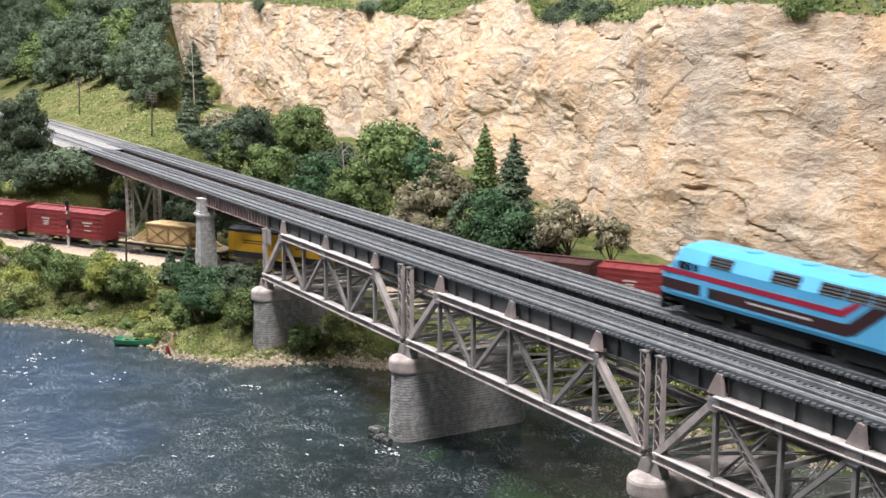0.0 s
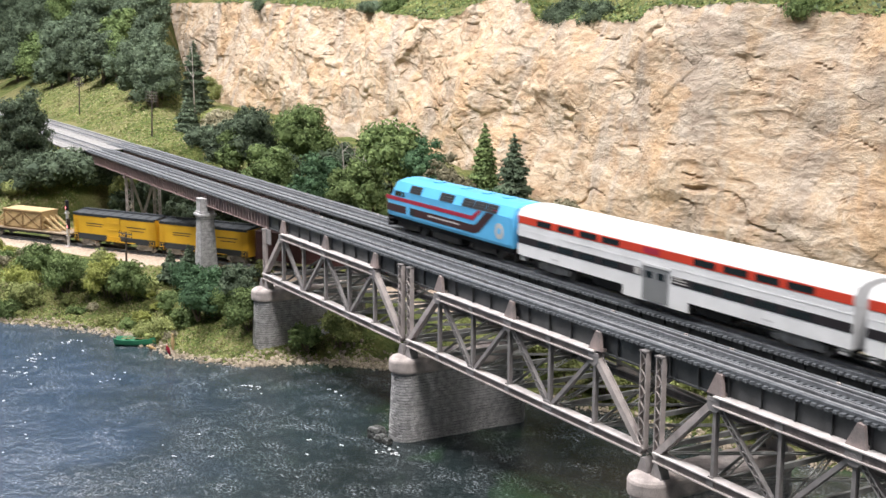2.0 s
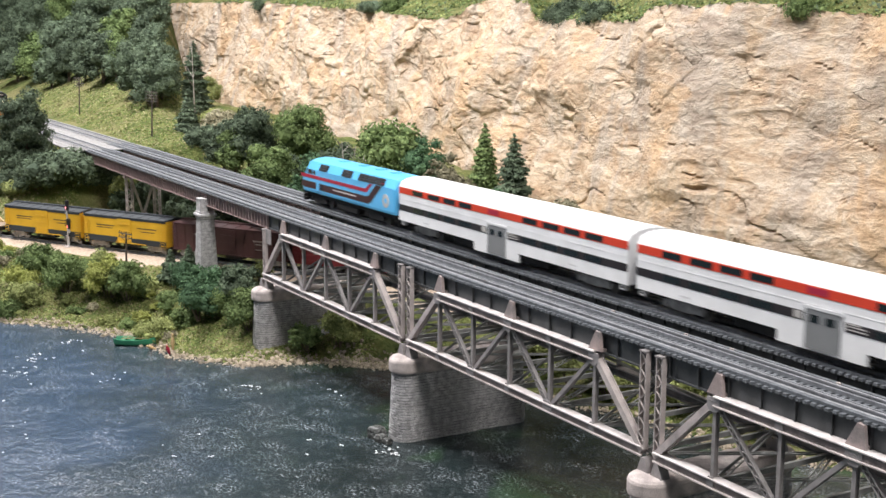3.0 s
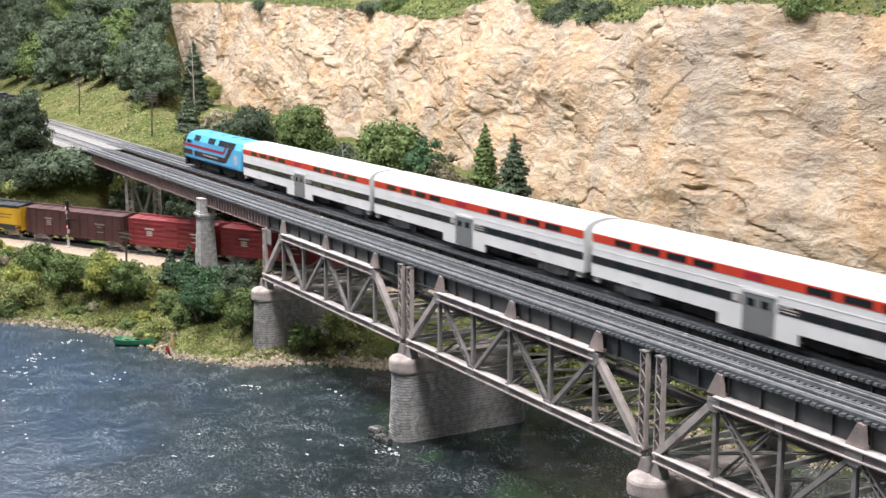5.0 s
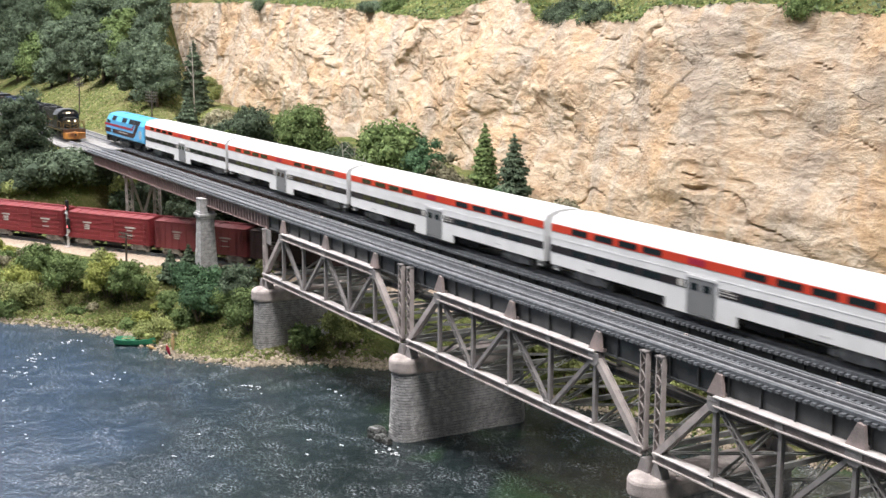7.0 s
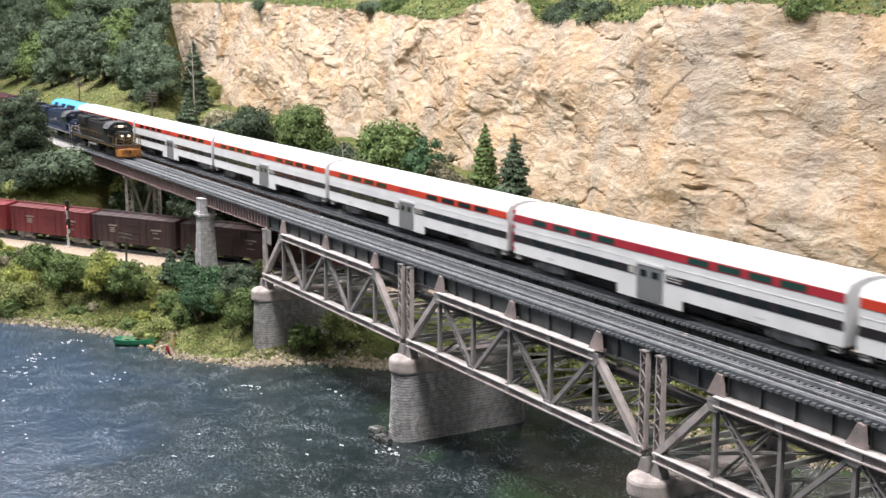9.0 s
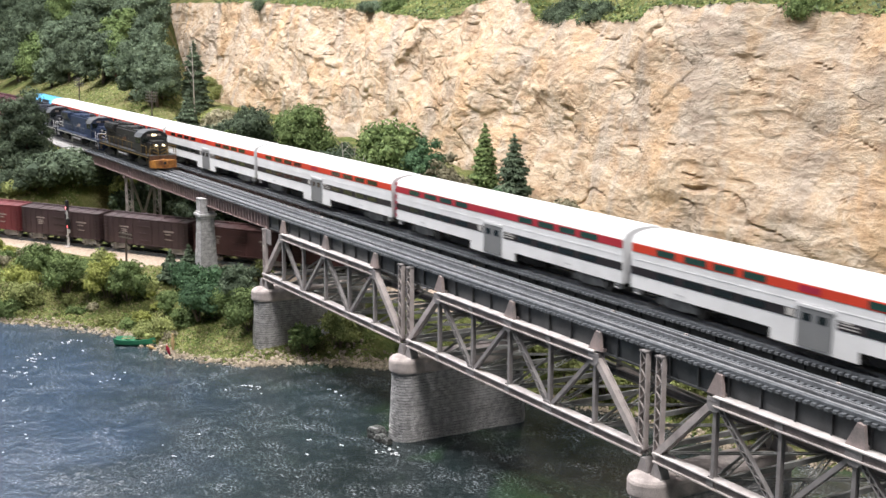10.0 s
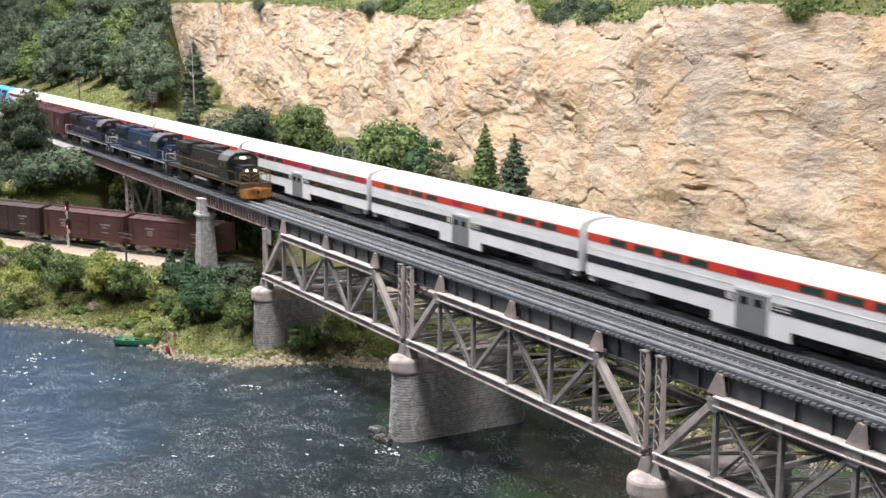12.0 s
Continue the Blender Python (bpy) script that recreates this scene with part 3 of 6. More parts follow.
def river_pier(x, near):
    t = thing("bridge_pier", "grey coursed-stone pier with a pale rounded cap", "pier", at(x, 0, 0), group="river piers")
    z0, z1 = -78, -20.5
    bm = bmesh.new()
    rings(bm, [(pier_outline(12.0, -14, 99), z0), (pier_outline(10.2, -11, 96), z1)])
    part("core", bm, M["mortar"], t)
    # courses of stones
    rest, made = bmesh.new(), 0
    rows = 28
    h = (z1 - z0) / rows
    for r in range(rows):
        za, zb = z0 + r * h + 0.2, z0 + (r + 1) * h - 0.2
        f = (r + 0.5) / rows
        hw = 12.0 - 1.8 * f + 0.4
        pts = pier_outline(hw, -14.4 + 3 * f, 99.4 - 3 * f, 20)
        pts.append(pts[0])
        cum = [0]
        for p, q in zip(pts, pts[1:]):
            cum.append(cum[-1] + math.hypot(q[0] - p[0], q[1] - p[1]))
        def along_pier(s):
            for i in range(len(cum) - 1):
                if s <= cum[i + 1]:
                    k = (s - cum[i]) / (cum[i + 1] - cum[i])
                    return Vector((pts[i][0] + k * (pts[i + 1][0] - pts[i][0]), pts[i][1] + k * (pts[i + 1][1] - pts[i][1])))
            return Vector(pts[0])
        s = random.uniform(0, 6)
        end = s + cum[-1]
        while s < end - 2:
            flat = -3 < along_pier(s % cum[-1]).y < 84      # short stones round the noses
            L = min(random.uniform(4.0, 10.5) if flat else random.uniform(2.8, 4.4), end - s)
            a, b = along_pier((s + 0.08) % cum[-1]), along_pier((s + L - 0.08) % cum[-1])
            d = (b - a).normalized()
            nrm = Vector((d.y, -d.x))
            o = random.uniform(0.0, 0.4)
            single = near and (a.y < 45 or a.x > 8) and made < 300
            bm = bmesh.new() if single else rest
            v = []
            for z, k in ((za + random.uniform(-0.1, 0.15), random.uniform(0.02, 0.14)), (zb + random.uniform(-0.15, 0.1), random.uniform(-0.03, 0.08))):
                for pnt in (a, b):
                    w = pnt + nrm * (o + k)
                    v.append(bm.verts.new((w.x, w.y, z)))
                for pnt in (b, a):
                    w = pnt - nrm * 1.5
                    v.append(bm.verts.new((w.x, w.y, z)))
            for fc in ((3, 2, 1, 0), (4, 5, 6, 7), (0, 1, 5, 4), (1, 2, 6, 5), (2, 3, 7, 6), (3, 0, 4, 7)):
                bm.faces.new([v[i] for i in fc])
            if single:
                part("stone", bm, M["stone"], t)
                made += 1
            s += L
    tagged(part("stonework", rest, M["stone"], t), kind="stuff")
    bm = bmesh.new()
    rings(bm, [(pier_outline(11, -12, 97), -21.5), (pier_outline(12.2, -13.6, 98.6), -20.8), (pier_outline(12.6, -14, 99), -19.5), (pier_outline(12.6, -14, 99), -13.5), (pier_outline(12.1, -13.4, 98.4), -12), (pier_outline(10.8, -12, 97), -10.8), (pier_outline(8, -9.5, 94.5), -10.2)])
    part("cap", bm, M["concrete"], t, "pale weathered concrete cap")
    for y in (NEAR_Y, FAR_Y):
        for dx in (-5.5, 5.5):
            bm = bmesh.new()
            prism(bm, [(dx - 4.5, -10.6), (dx + 4.5, -10.6), (dx + 1.5, -2.8), (dx - 1.5, -2.8)], y - 3, y + 3)
            part("bearing_shoe", bm, M["steel"], t)
    return t


bridge()
girders()
track_deck(0, "dark weathered open-deck bridge track")
track_deck(50, "dark weathered open-deck bridge track")
for k in range(4):
    river_pier(FIRST - 2 + k * PITCH if k else FIRST + 3, k < 2)


# ---- trees and bushes ----
def leaf_material(name, dark, light, spread=0.7):
    m, n, link, b = nodes_of(name)
    geo = n.new("ShaderNodeNewGeometry")
    mid = tuple((p + q) / 2 for p, q in zip(dark, light))
    dark, light = (tuple(c + (q - c) * spread for c, q in zip(mid, end)) for end in (dark, light))
    tc = n.new("ShaderNodeTexCoord").outputs["Object"]
    col = ramp_node(n, link, geo.outputs["Random Per Island"], [(0.0, dark), (0.6, mid), (1.0, light)])
    f = noise_node(n, link, tc, 55, 4, 0.65)
    oi = n.new("ShaderNodeObjectInfo")
    hs = n.new("ShaderNodeHueSaturation")
    mr = n.new("ShaderNodeMapRange")
    mr.inputs["From Min"].default_value, mr.inputs["From Max"].default_value = 0.25, 0.75
    mr.inputs["To Min"].default_value, mr.inputs["To Max"].default_value = 0.55, 1.4
    link(f, mr.inputs["Value"])
    mr2 = n.new("ShaderNodeMapRange")
    mr2.inputs["To Min"].default_value, mr2.inputs["To Max"].default_value = 0.8, 1.2
    link(oi.outputs["Random"], mr2.inputs["Value"])
    mu = n.new("ShaderNodeMath")
    mu.operation = "MULTIPLY"
    link(mr.outputs[0], mu.inputs[0])
    link(mr2.outputs[0], mu.inputs[1])
    link(mu.outputs[0], hs.inputs["Value"])
    link(col, hs.inputs["Color"])
    link(hs.outputs["Color"], b.inputs["Base Color"])
    b.inputs["Roughness"].default_value = 0.9
    b.inputs["Specular IOR Level"].default_value = 0.15
    return m


LEAF = {
    "dark": leaf_material("dark_green_foliage", (0.045, 0.065, 0.045), (0.166, 0.213, 0.135)),
    "green": leaf_material("green_foliage", (0.062, 0.097, 0.037), (0.216, 0.283, 0.110)),
    "light": leaf_material("light_green_foliage", (0.127, 0.152, 0.057), (0.392, 0.422, 0.164)),
    "olive": leaf_material("olive_tan_foliage", (0.135, 0.125, 0.08), (0.40, 0.365, 0.25)),
    "teal": leaf_material("blue_green_foliage", (0.036, 0.076, 0.043), (0.120, 0.205, 0.103)),
}
LEAF["turf_light"] = leaf_material("yellow_green_turf", (0.164, 0.190, 0.059), (0.315, 0.327, 0.124), 0.8)
LEAF["turf_green"] = leaf_material("fresh_green_turf", (0.098, 0.144, 0.046), (0.210, 0.272, 0.089), 0.8)
LEAF["turf_olive"] = leaf_material("straw_turf", (0.216, 0.196, 0.103), (0.405, 0.354, 0.207), 0.8)
LEAF["lime"] = leaf_material("lime_green_foliage", (0.165, 0.190, 0.046), (0.396, 0.414, 0.130))
M["bark"] = mat("grey_brown_bark", (0.11, 0.085, 0.065), 0.9, 0, 0.3, 300, 0.4)


def leaf_mesh(name, centres, normals, size, material, blobs=()):
    """Many small folded leaf tufts, and soft lumps (centre, radius) behind them."""
    n = len(centres)
    size = size * 0.9
    c, nr = np.array(centres), np.array(normals)
    nr += np.random.normal(0, 0.45, nr.shape)
    nr /= np.linalg.norm(nr, axis=1)[:, None] + 1e-9
    t = np.cross(nr, np.random.normal(0, 1, nr.shape))
    t /= np.linalg.norm(t, axis=1)[:, None] + 1e-9
    b = np.cross(nr, t)
    s = size * np.random.uniform(0.6, 1.35, (n, 1))
    v = np.empty((n, 4, 3))
    lift = nr * s * 0.5
    v[:, 0], v[:, 1], v[:, 2], v[:, 3] = c - t * s * 1.1 + lift, c - b * s * 0.9, c + t * s * 1.1 + lift, c + b * s * 0.9
    verts = v.reshape(-1, 3).tolist()
    k = np.arange(n)[:, None] * 4
    faces = np.concatenate([k + np.array([[0, 1, 2]]), k + np.array([[2, 3, 0]])]).tolist()
    for (p, r) in blobs:
        bm = bmesh.new()
        bmesh.ops.create_icosphere(bm, subdivisions=1, radius=r * 0.84)
        o = len(verts)
        bm.verts.index_update()
        verts += [(q.co.x + p[0], q.co.y + p[1], q.co.z * 0.9 + p[2]) for q in bm.verts]
        faces += [tuple(o + q.index for q in f.verts) for f in bm.faces]
        bm.free()
    me = bpy.data.meshes.new(name)
    me.from_pydata((np.array(verts) * MM).tolist(), [], faces)
    me.materials.append(material)
    return me


def broad_crown(seed, w, h, low, leaf, puff=0.24, count=26, open_=0.0):
    """Puffs spread over a lumpy egg; returns leaf centres, normals, cores and puff centres."""
    rng = random.Random(seed)
    C, N, cores, tips = [], [], [], []
    for i in range(count):
        a = rng.uniform(0, 2 * math.pi)
        e = math.asin(rng.uniform(-0.55, 1))
        k = rng.uniform(0.5, 0.95)
        zc = low + (h - low) * (0.45 + 0.42 * math.sin(e) * k / 0.8)
        p = Vector((w / 2 * k * 0.85 * math.cos(e) * math.cos(a), w / 2 * k * 0.85 * math.cos(e) * math.sin(a), zc))
        r = w * puff * rng.uniform(0.5, 1.2)
        tips.append(p)
        cores.append((p, r * 0.72))
        m = int(2.7 * r * r / (leaf * leaf))
        for j in range(m):
            d = Vector((rng.gauss(0, 1), rng.gauss(0, 1), rng.gauss(0, 1) + 0.25)).normalized()
            rr = r * rng.uniform(0.72, 1.08) * (0.9 + 0.2 * rng.random())
            q = p + Vector((d.x * rr, d.y * rr, d.z * rr * 0.8))
            C.append(tuple(q))
            N.append(tuple(d))
    if not open_:
        cores.append((Vector((0, 0, low + (h - low) * 0.48)), w * 0.30))
    return C, N, cores, tips


def trunk_mesh(h, r, tips, seed):
    rng = random.Random(seed)
    bm = bmesh.new()
    p = Vector((0, 0, -4))
    rad = r
    fork = h * 0.38
    q = Vector((rng.uniform(-1, 1), rng.uniform(-1, 1), fork))
    rod(bm, p, q, rad * 1.3, 7, rad * 0.8)
    for t in rng.sample(tips, min(len(tips), 9)):
        mid = q.lerp(t, 0.5) + Vector((rng.uniform(-2, 2), rng.uniform(-2, 2), -1))
        rod(bm, q, mid, rad * 0.55, 5, rad * 0.35)
        rod(bm, mid, t, rad * 0.35, 5, rad * 0.12)
    return bm


def broad_tree(name, label, seed, w, h, low, leaf, colour, m, puff=0.24, count=26, open_=0.0, group="trees"):
    t = thing(name, label, "bush" if "bush" in name else "tree", m, group)
    C, N, cores, tips = broad_crown(seed, w, h, low, leaf, puff, count, open_)
    if name != "bush":
        part("trunk", trunk_mesh(h, max(1.1, w * 0.028), tips, seed), M["bark"], t)
    else:
        bm = bmesh.new()
        for p in tips[:6]:
            rod(bm, (p.x * 0.2, p.y * 0.2, -3), p, 0.6, 5, 0.3)
        part("stem", bm, M["bark"], t)
    np.random.seed(seed)
    ob = new("crown", leaf_mesh("crown", C, N, leaf, LEAF[colour], cores))
    ob.parent = t
    return t


def conifer(seed, w, h, colour, m, label):
    rng = random.Random(seed)
    t = thing("conifer", label, "tree", m, "conifers")
    bm = bmesh.new()
    rod(bm, (0, 0, -4), (0, 0, h * 0.97), w * 0.05, 6, 0.25)
    part("trunk", bm, M["bark"], t)
    C, N = [], []
    tiers = max(8, int(h / 5.0))
    for i in range(tiers):
        f = i / (tiers - 1)
        z = h * (0.10 + 0.86 * f)
        rad = w / 2 * 1.45 * (1 - f) ** 0.72 * rng.uniform(0.7, 1.12) + 1.0
        nb = max(5, int(rad * 2.6))
        for b in range(nb):
            a = 2 * math.pi * (b + rng.random() * 0.7) / nb
            L = rad * rng.uniform(0.65, 1.1)
            k = max(2, int(L / 0.9))
            for s in range(k):
                g = (s + 0.6) / k
                for rep in range(3):
                    C.append((math.cos(a) * L * g + rng.gauss(0, 0.5), math.sin(a) * L * g + rng.gauss(0, 0.5), z - L * 0.38 * g + rng.gauss(0, 0.7)))
                    N.append((math.cos(a) * 0.4, math.sin(a) * 0.4, 0.8))
    np.random.seed(seed)
    ob = new("crown", leaf_mesh("crown", C, N, 1.5, LEAF[colour], [((0, 0, h * (0.15 + 0.7 * i / 6)), w / 2 * 0.7 * (1 - i / 7)) for i in range(6)]))
    ob.parent = t
    return t


TREE_KINDS = {}


def plant(kind, x, y, z, w, h, colour, turn):
    """A tree of that width and height; alike trees share their meshes."""
    label = {"dark": "dense dark green model tree on the slope", "green": "leafy mid green model tree beside the tracks", "light": "bright yellow-green leafy clump foliage", "lime": "lime green feathery clump foliage", "olive": "dry olive and tan leafed tree", "teal": "blue-green clump foliage model tree"}[colour]
    key = (kind, colour, round(w / 14), round(h / 16))
    m = at(x, y, z, turn)
    if key in TREE_KINDS:
        ob, w0, h0 = TREE_KINDS[key]
        c = copy_thing(ob, m)
        return c
    seed = len(TREE_KINDS) * 7 + 3
    if kind == "conifer":
        ob = conifer(seed, w, h, colour, m, "slender dark green model conifer")
    elif kind == "bush":
        ob = broad_tree("bush", label.replace("model tree", "bush").replace("leafed tree", "leafed bush"), seed, w, h, 0, 1.2, colour, m, 0.19, 30, group="bushes")
    elif kind == "open":
        ob = broad_tree("tree", label + " with open branches", seed, w, h, h * 0.4, 1.8, colour, m, 0.17, 24, 1.0)
    else:
        ob = broad_tree("tree", label, seed, w, h, h * 0.02, 1.7 if w < 95 else 2.4, colour, m, 0.17, 48)
    TREE_KINDS[key] = (ob, w, h)
    return ob


TREES = [
    ("bush", -1018, 217, 47, 65, 55, "light", 318),
    ("tree", -771, 180, 30, 90, 92, "dark", 130),
    ("tree", -700, 225, 33, 88, 88, "green", 183),
    ("tree", -824, 164, 29, 67, 65, "dark", 353),
    ("tree", -621, 146, 12, 82, 72, "green", 333),
    ("tree", -555, 179, 6, 69, 75, "teal", 271),
    ("tree", -571, 284, 19, 99, 93, "green", 14),
    ("tree", -521, 306, 11, 59, 91, "teal", 238),
    ("tree", -456, 189, -20, 69, 107, "green", 127),
    ("tree", -485, 175, -19, 42, 90, "green", 332),
    ("tree", -394, 260, -18, 68, 112, "olive", 26),
    ("tree", -363, 205, -32, 59, 107, "olive", 80),
    ("conifer", -394, 309, -7, 42, 128, "green", 57),
    ("conifer", -343, 314, -18, 47, 132, "dark", 190),
    ("tree", -274, 256, -33, 82, 105, "teal", 240),
    ("tree", -291, 240, -35, 50, 87, "green", 126),
    ("open", -206, 290, -34, 67, 97, "olive", 194),
    ("open", -175, 318, -32, 42, 78, "olive", 278),
    ("tree", -232, 276, -34, 43, 71, "dark", 52),
    ("bush", -323, 220, -34, 38, 71, "olive", 293),
    ("tree", -923, 170, 53, 62, 26, "dark", 127),
    ("tree", -962, 210, 42, 62, 66, "olive", 6),
    ("tree", -677, 187, 26, 55, 45, "dark", 110),
    ("tree", -758, 155, 29, 48, 63, "green", 208),
    ("tree", -616, 236, 25, 54, 57, "dark", 143),
    ("tree", -501, 225, 5, 43, 61, "dark", 93),
    ("tree", -310, 231, -33, 38, 95, "dark", 36),
    # next five trees added to stand in for shade under the approach span
    ("tree", -585, 120, -24, 44, 28, "dark", 227),
    ("tree", -856, 59, -32, 50, 45, "dark", 0),
    ("tree", -818, 82, -34, 53, 43, "dark", 2),
    ("tree", -796, 98, -28, 49, 31, "dark", 107),
    ("tree", -859, 34, -33, 38, 48, "dark", 110),
    ("tree", -995, -56, 22, 82, 119, "dark", 84),
    ("bush", -928, -84, 0, 41, 19, "light", 148),
    ("tree", -1012, -64, 15, 82, 68, "dark", 160),
    ("tree", -904, -30, 20, 108, 35, "dark", 101),
    ("tree", -903, 5, 27, 67, 11, "green", 276),
    ("bush", -868, 40, -4, 40, 30, "light", 347),
    ("tree", -978, -81, 2, 59, 40, "dark", 320),
    ("tree", -910, -65, 8, 66, 32, "dark", 104),
    ("bush", -901, 27, 21, 61, 10, "dark", 93),
    ("tree", -898, 11, 14, 59, 16, "dark", 353),
    ("tree", -1292, 186, 95, 73, 115, "dark", 100),
    ("tree", -1232, 200, 87, 85, 100, "dark", 196),
    ("tree", -1428, 264, 98, 78, 137, "dark", 152),
    ("conifer", -1449, 337, 66, 39, 133, "dark", 11),
    ("conifer", -1020, 181, 62, 35, 68, "dark", 184),
    ("bush", -1724, 459, 55, 62, 68, "light", 212),
    ("tree", -2396, 218, 113, 137, 139, "dark", 84),
    ("tree", -2058, 196, 100, 110, 100, "green", 74),
    ("tree", -1977, 227, 116, 121, 121, "dark", 135),
    ("tree", -1968, 267, 137, 108, 112, "dark", 33),
    ("tree", -1636, 221, 109, 108, 105, "dark", 169),
    ("tree", -1695, 277, 145, 98, 112, "green", 154),
    ("tree", -3059, 338, 184, 165, 155, "dark", 308),
    ("tree", -2664, 347, 188, 150, 133, "dark", 300),
    ("tree", -2475, 375, 210, 143, 128, "green", 1),
    ("tree", -2147, 373, 208, 130, 119, "dark", 305),
    ("tree", -1862, 366, 199, 119, 96, "dark", 347),
    ("tree", -2066, 446, 201, 114, 113, "dark", 173),
    ("tree", -2439, 184, 93, 107, 104, "green", 158),
    ("tree", -2069, 184, 94, 69, 69, "light", 181),
    ("tree", -1738, 212, 110, 74, 60, "dark", 156),
    ("tree", -1576, 229, 116, 59, 57, "dark", 246),
    ("bush", -551, 532, 224, 72, 30, "dark", 356),
    ("bush", -484, 526, 224, 54, 27, "dark", 161),
    ("bush", -620, 536, 230, 50, 29, "green", 94),
    ("bush", -1168, 566, 248, 53, 21, "dark", 246),
    ("bush", -136, 520, 232, 49, 19, "green", 241),
    ("bush", -1714, 598, 254, 79, 27, "dark", 90),
    ("bush", -1088, 563, 241, 62, 31, "green", 29),
    ("bush", -574, -133, -39, 51, 30, "green", 131),
    ("bush", -519, -120, -48, 45, 36, "green", 11),
    ("bush", -477, -87, -49, 49, 42, "lime", 183),
    ("bush", -455, -74, -49, 45, 26, "green", 206),
    ("conifer", -458, -28, -34, 19, 30, "dark", 9),
    ("conifer", -478, -2, -34, 19, 33, "dark", 281),
    ("bush", -406, -25, -44, 46, 35, "teal", 214),
    ("bush", -341, -38, -50, 37, 28, "teal", 187),
    ("bush", -335, 0, -39, 41, 40, "dark", 192),
    ("bush", -378, 2, -35, 44, 23, "teal", 296),
    ("bush", -289, -8, -51, 41, 31, "green", 4),
    ("bush", -219, 49, -58, 47, 29, "light", 231),
    ("bush", -232, 22, -61, 33, 20, "green", 23),
    ("bush", -18, 158, -60, 54, 45, "light", 92),
    ("bush", 5, 179, -62, 59, 45, "light", 319),
    ("bush", 65, 198, -59, 51, 28, "light", 100),
    ("bush", 2, 215, -49, 48, 35, "green", 60),
    ("bush", -87, 161, -52, 51, 40, "light", 125),
    ("bush", -45, 195, -48, 50, 41, "green", 236),
    ("bush", 129, 206, -62, 48, 30, "light", 176),
    ("bush", 64, 225, -48, 52, 43, "green", 262),
    ("tree", -1470, 256, 121, 79, 124, "dark", 181),
    ("tree", -1348, 196, 99, 64, 69, "dark", 268),
    ("tree", -1296, 229, 91, 63, 87, "dark", 236),
    ("tree", -1850, 207, 105, 90, 86, "dark", 55),
    ("tree", -1883, 178, 91, 78, 65, "dark", 301),
    ("tree", -2224, 179, 91, 101, 70, "dark", 188),
    ("tree", -1360, 230, 109, 86, 96, "dark", 151),
    ("tree", -2051, 320, 171, 125, 116, "dark", 18),
    ("tree", -2707, 325, 176, 151, 123, "dark", 221),
    ("tree", -1600, 243, 126, 71, 88, "green", 46),
    ("bush", -1618, 411, 51, 60, 46, "light", 106),
    ("bush", -343, -22, -45, 43, 19, "green", 174),
    ("bush", -523, -162, land, 40, 24, "light", 280),
    ("bush", -1006, -81, land, 44, 24, "olive", 105),
    ("bush", -977, -53, land, 50, 30, "dark", 60),
    ("bush", -400, 46, -34, 30, 20, "light", 262),
    # next six dark trees added in place of the shade behind the pier
    ("tree", -597, 71, -36, 46, 62, "dark", 175),
    ("tree", -575, 87, -36, 48, 60, "dark", 60),
    ("tree", -540, 98, -36, 50, 58, "dark", 305),
    ("tree", -654, 64, -36, 52, 70, "dark", 255),
    ("tree", -729, 84, -36, 50, 66, "dark", 300),
    ("tree", -763, 40, -36, 48, 60, "dark", 34),
    ("bush", -566, -152, land, 46, 20, "lime", 135),
    ("bush", -463, -58, land, 36, 18, "light", 230),
    ("bush", -359, -78, land, 38, 14, "light", 90),
]
for kind, x, y, z, w, h, colour, turn in TREES:
    plant(kind, x, y, land(x, y) - 1 if z is land else z, w, h, colour, turn)


# ---- low ground cover ----
def weeds():
    """Small shrubs and weeds strewn over the river bank."""
    rng = random.Random(77)
    made = 0
    while made < 60:
        x, y = rng.uniform(-700, -330), rng.uniform(-250, 0)
        side = (x - TRACK_A.x) * -TRACK_D.y + (y - TRACK_A.y) * TRACK_D.x
        if shore_dist(x, y) < 16 or side > -78:
            continue
        w = rng.uniform(12, 27)
        plant("bush", x, y, land(x, y) - 1.5, w, w * rng.uniform(0.35, 0.6), rng.choice(("light", "green", "light", "lime", "olive", "green")), rng.uniform(0, 360))
        made += 1


weeds()


def tufts(name, label, colour, count, area, size, keep):
    """Small turf tufts strewn over the ground in an area (x0, x1, y0, y1) where keep(x, y) holds."""
    rng = random.Random(count)
    C, N = [], []
    for i in range(count):
        x, y = rng.uniform(area[0], area[1]), rng.uniform(area[2], area[3])
        if keep(x, y):
            k = noise.noise((x / 26, y / 26, 51))
            if k + rng.uniform(-0.5, 0.5) > -0.05:
                C.append((x, y, land(x, y) + size * rng.uniform(0.1, 0.7)))
                N.append((rng.gauss(0, 0.5), rng.gauss(-0.3, 0.5), 0.9))
    np.random.seed(count)
    tagged(new(name, leaf_mesh(name, C, N, size, LEAF["turf_" + colour])), label, "ground cover", kind="stuff")


def track_side(x, y):
    return (x - TRACK_A.x) * -TRACK_D.y + (y - TRACK_A.y) * TRACK_D.x


def on_bank(x, y):
    return shore_dist(x, y) > 8 and track_side(x, y) < -62


def on_hill(x, y):
    return y > 104 and track_side(x, y) > 60 and y < along(CLIFF, x)


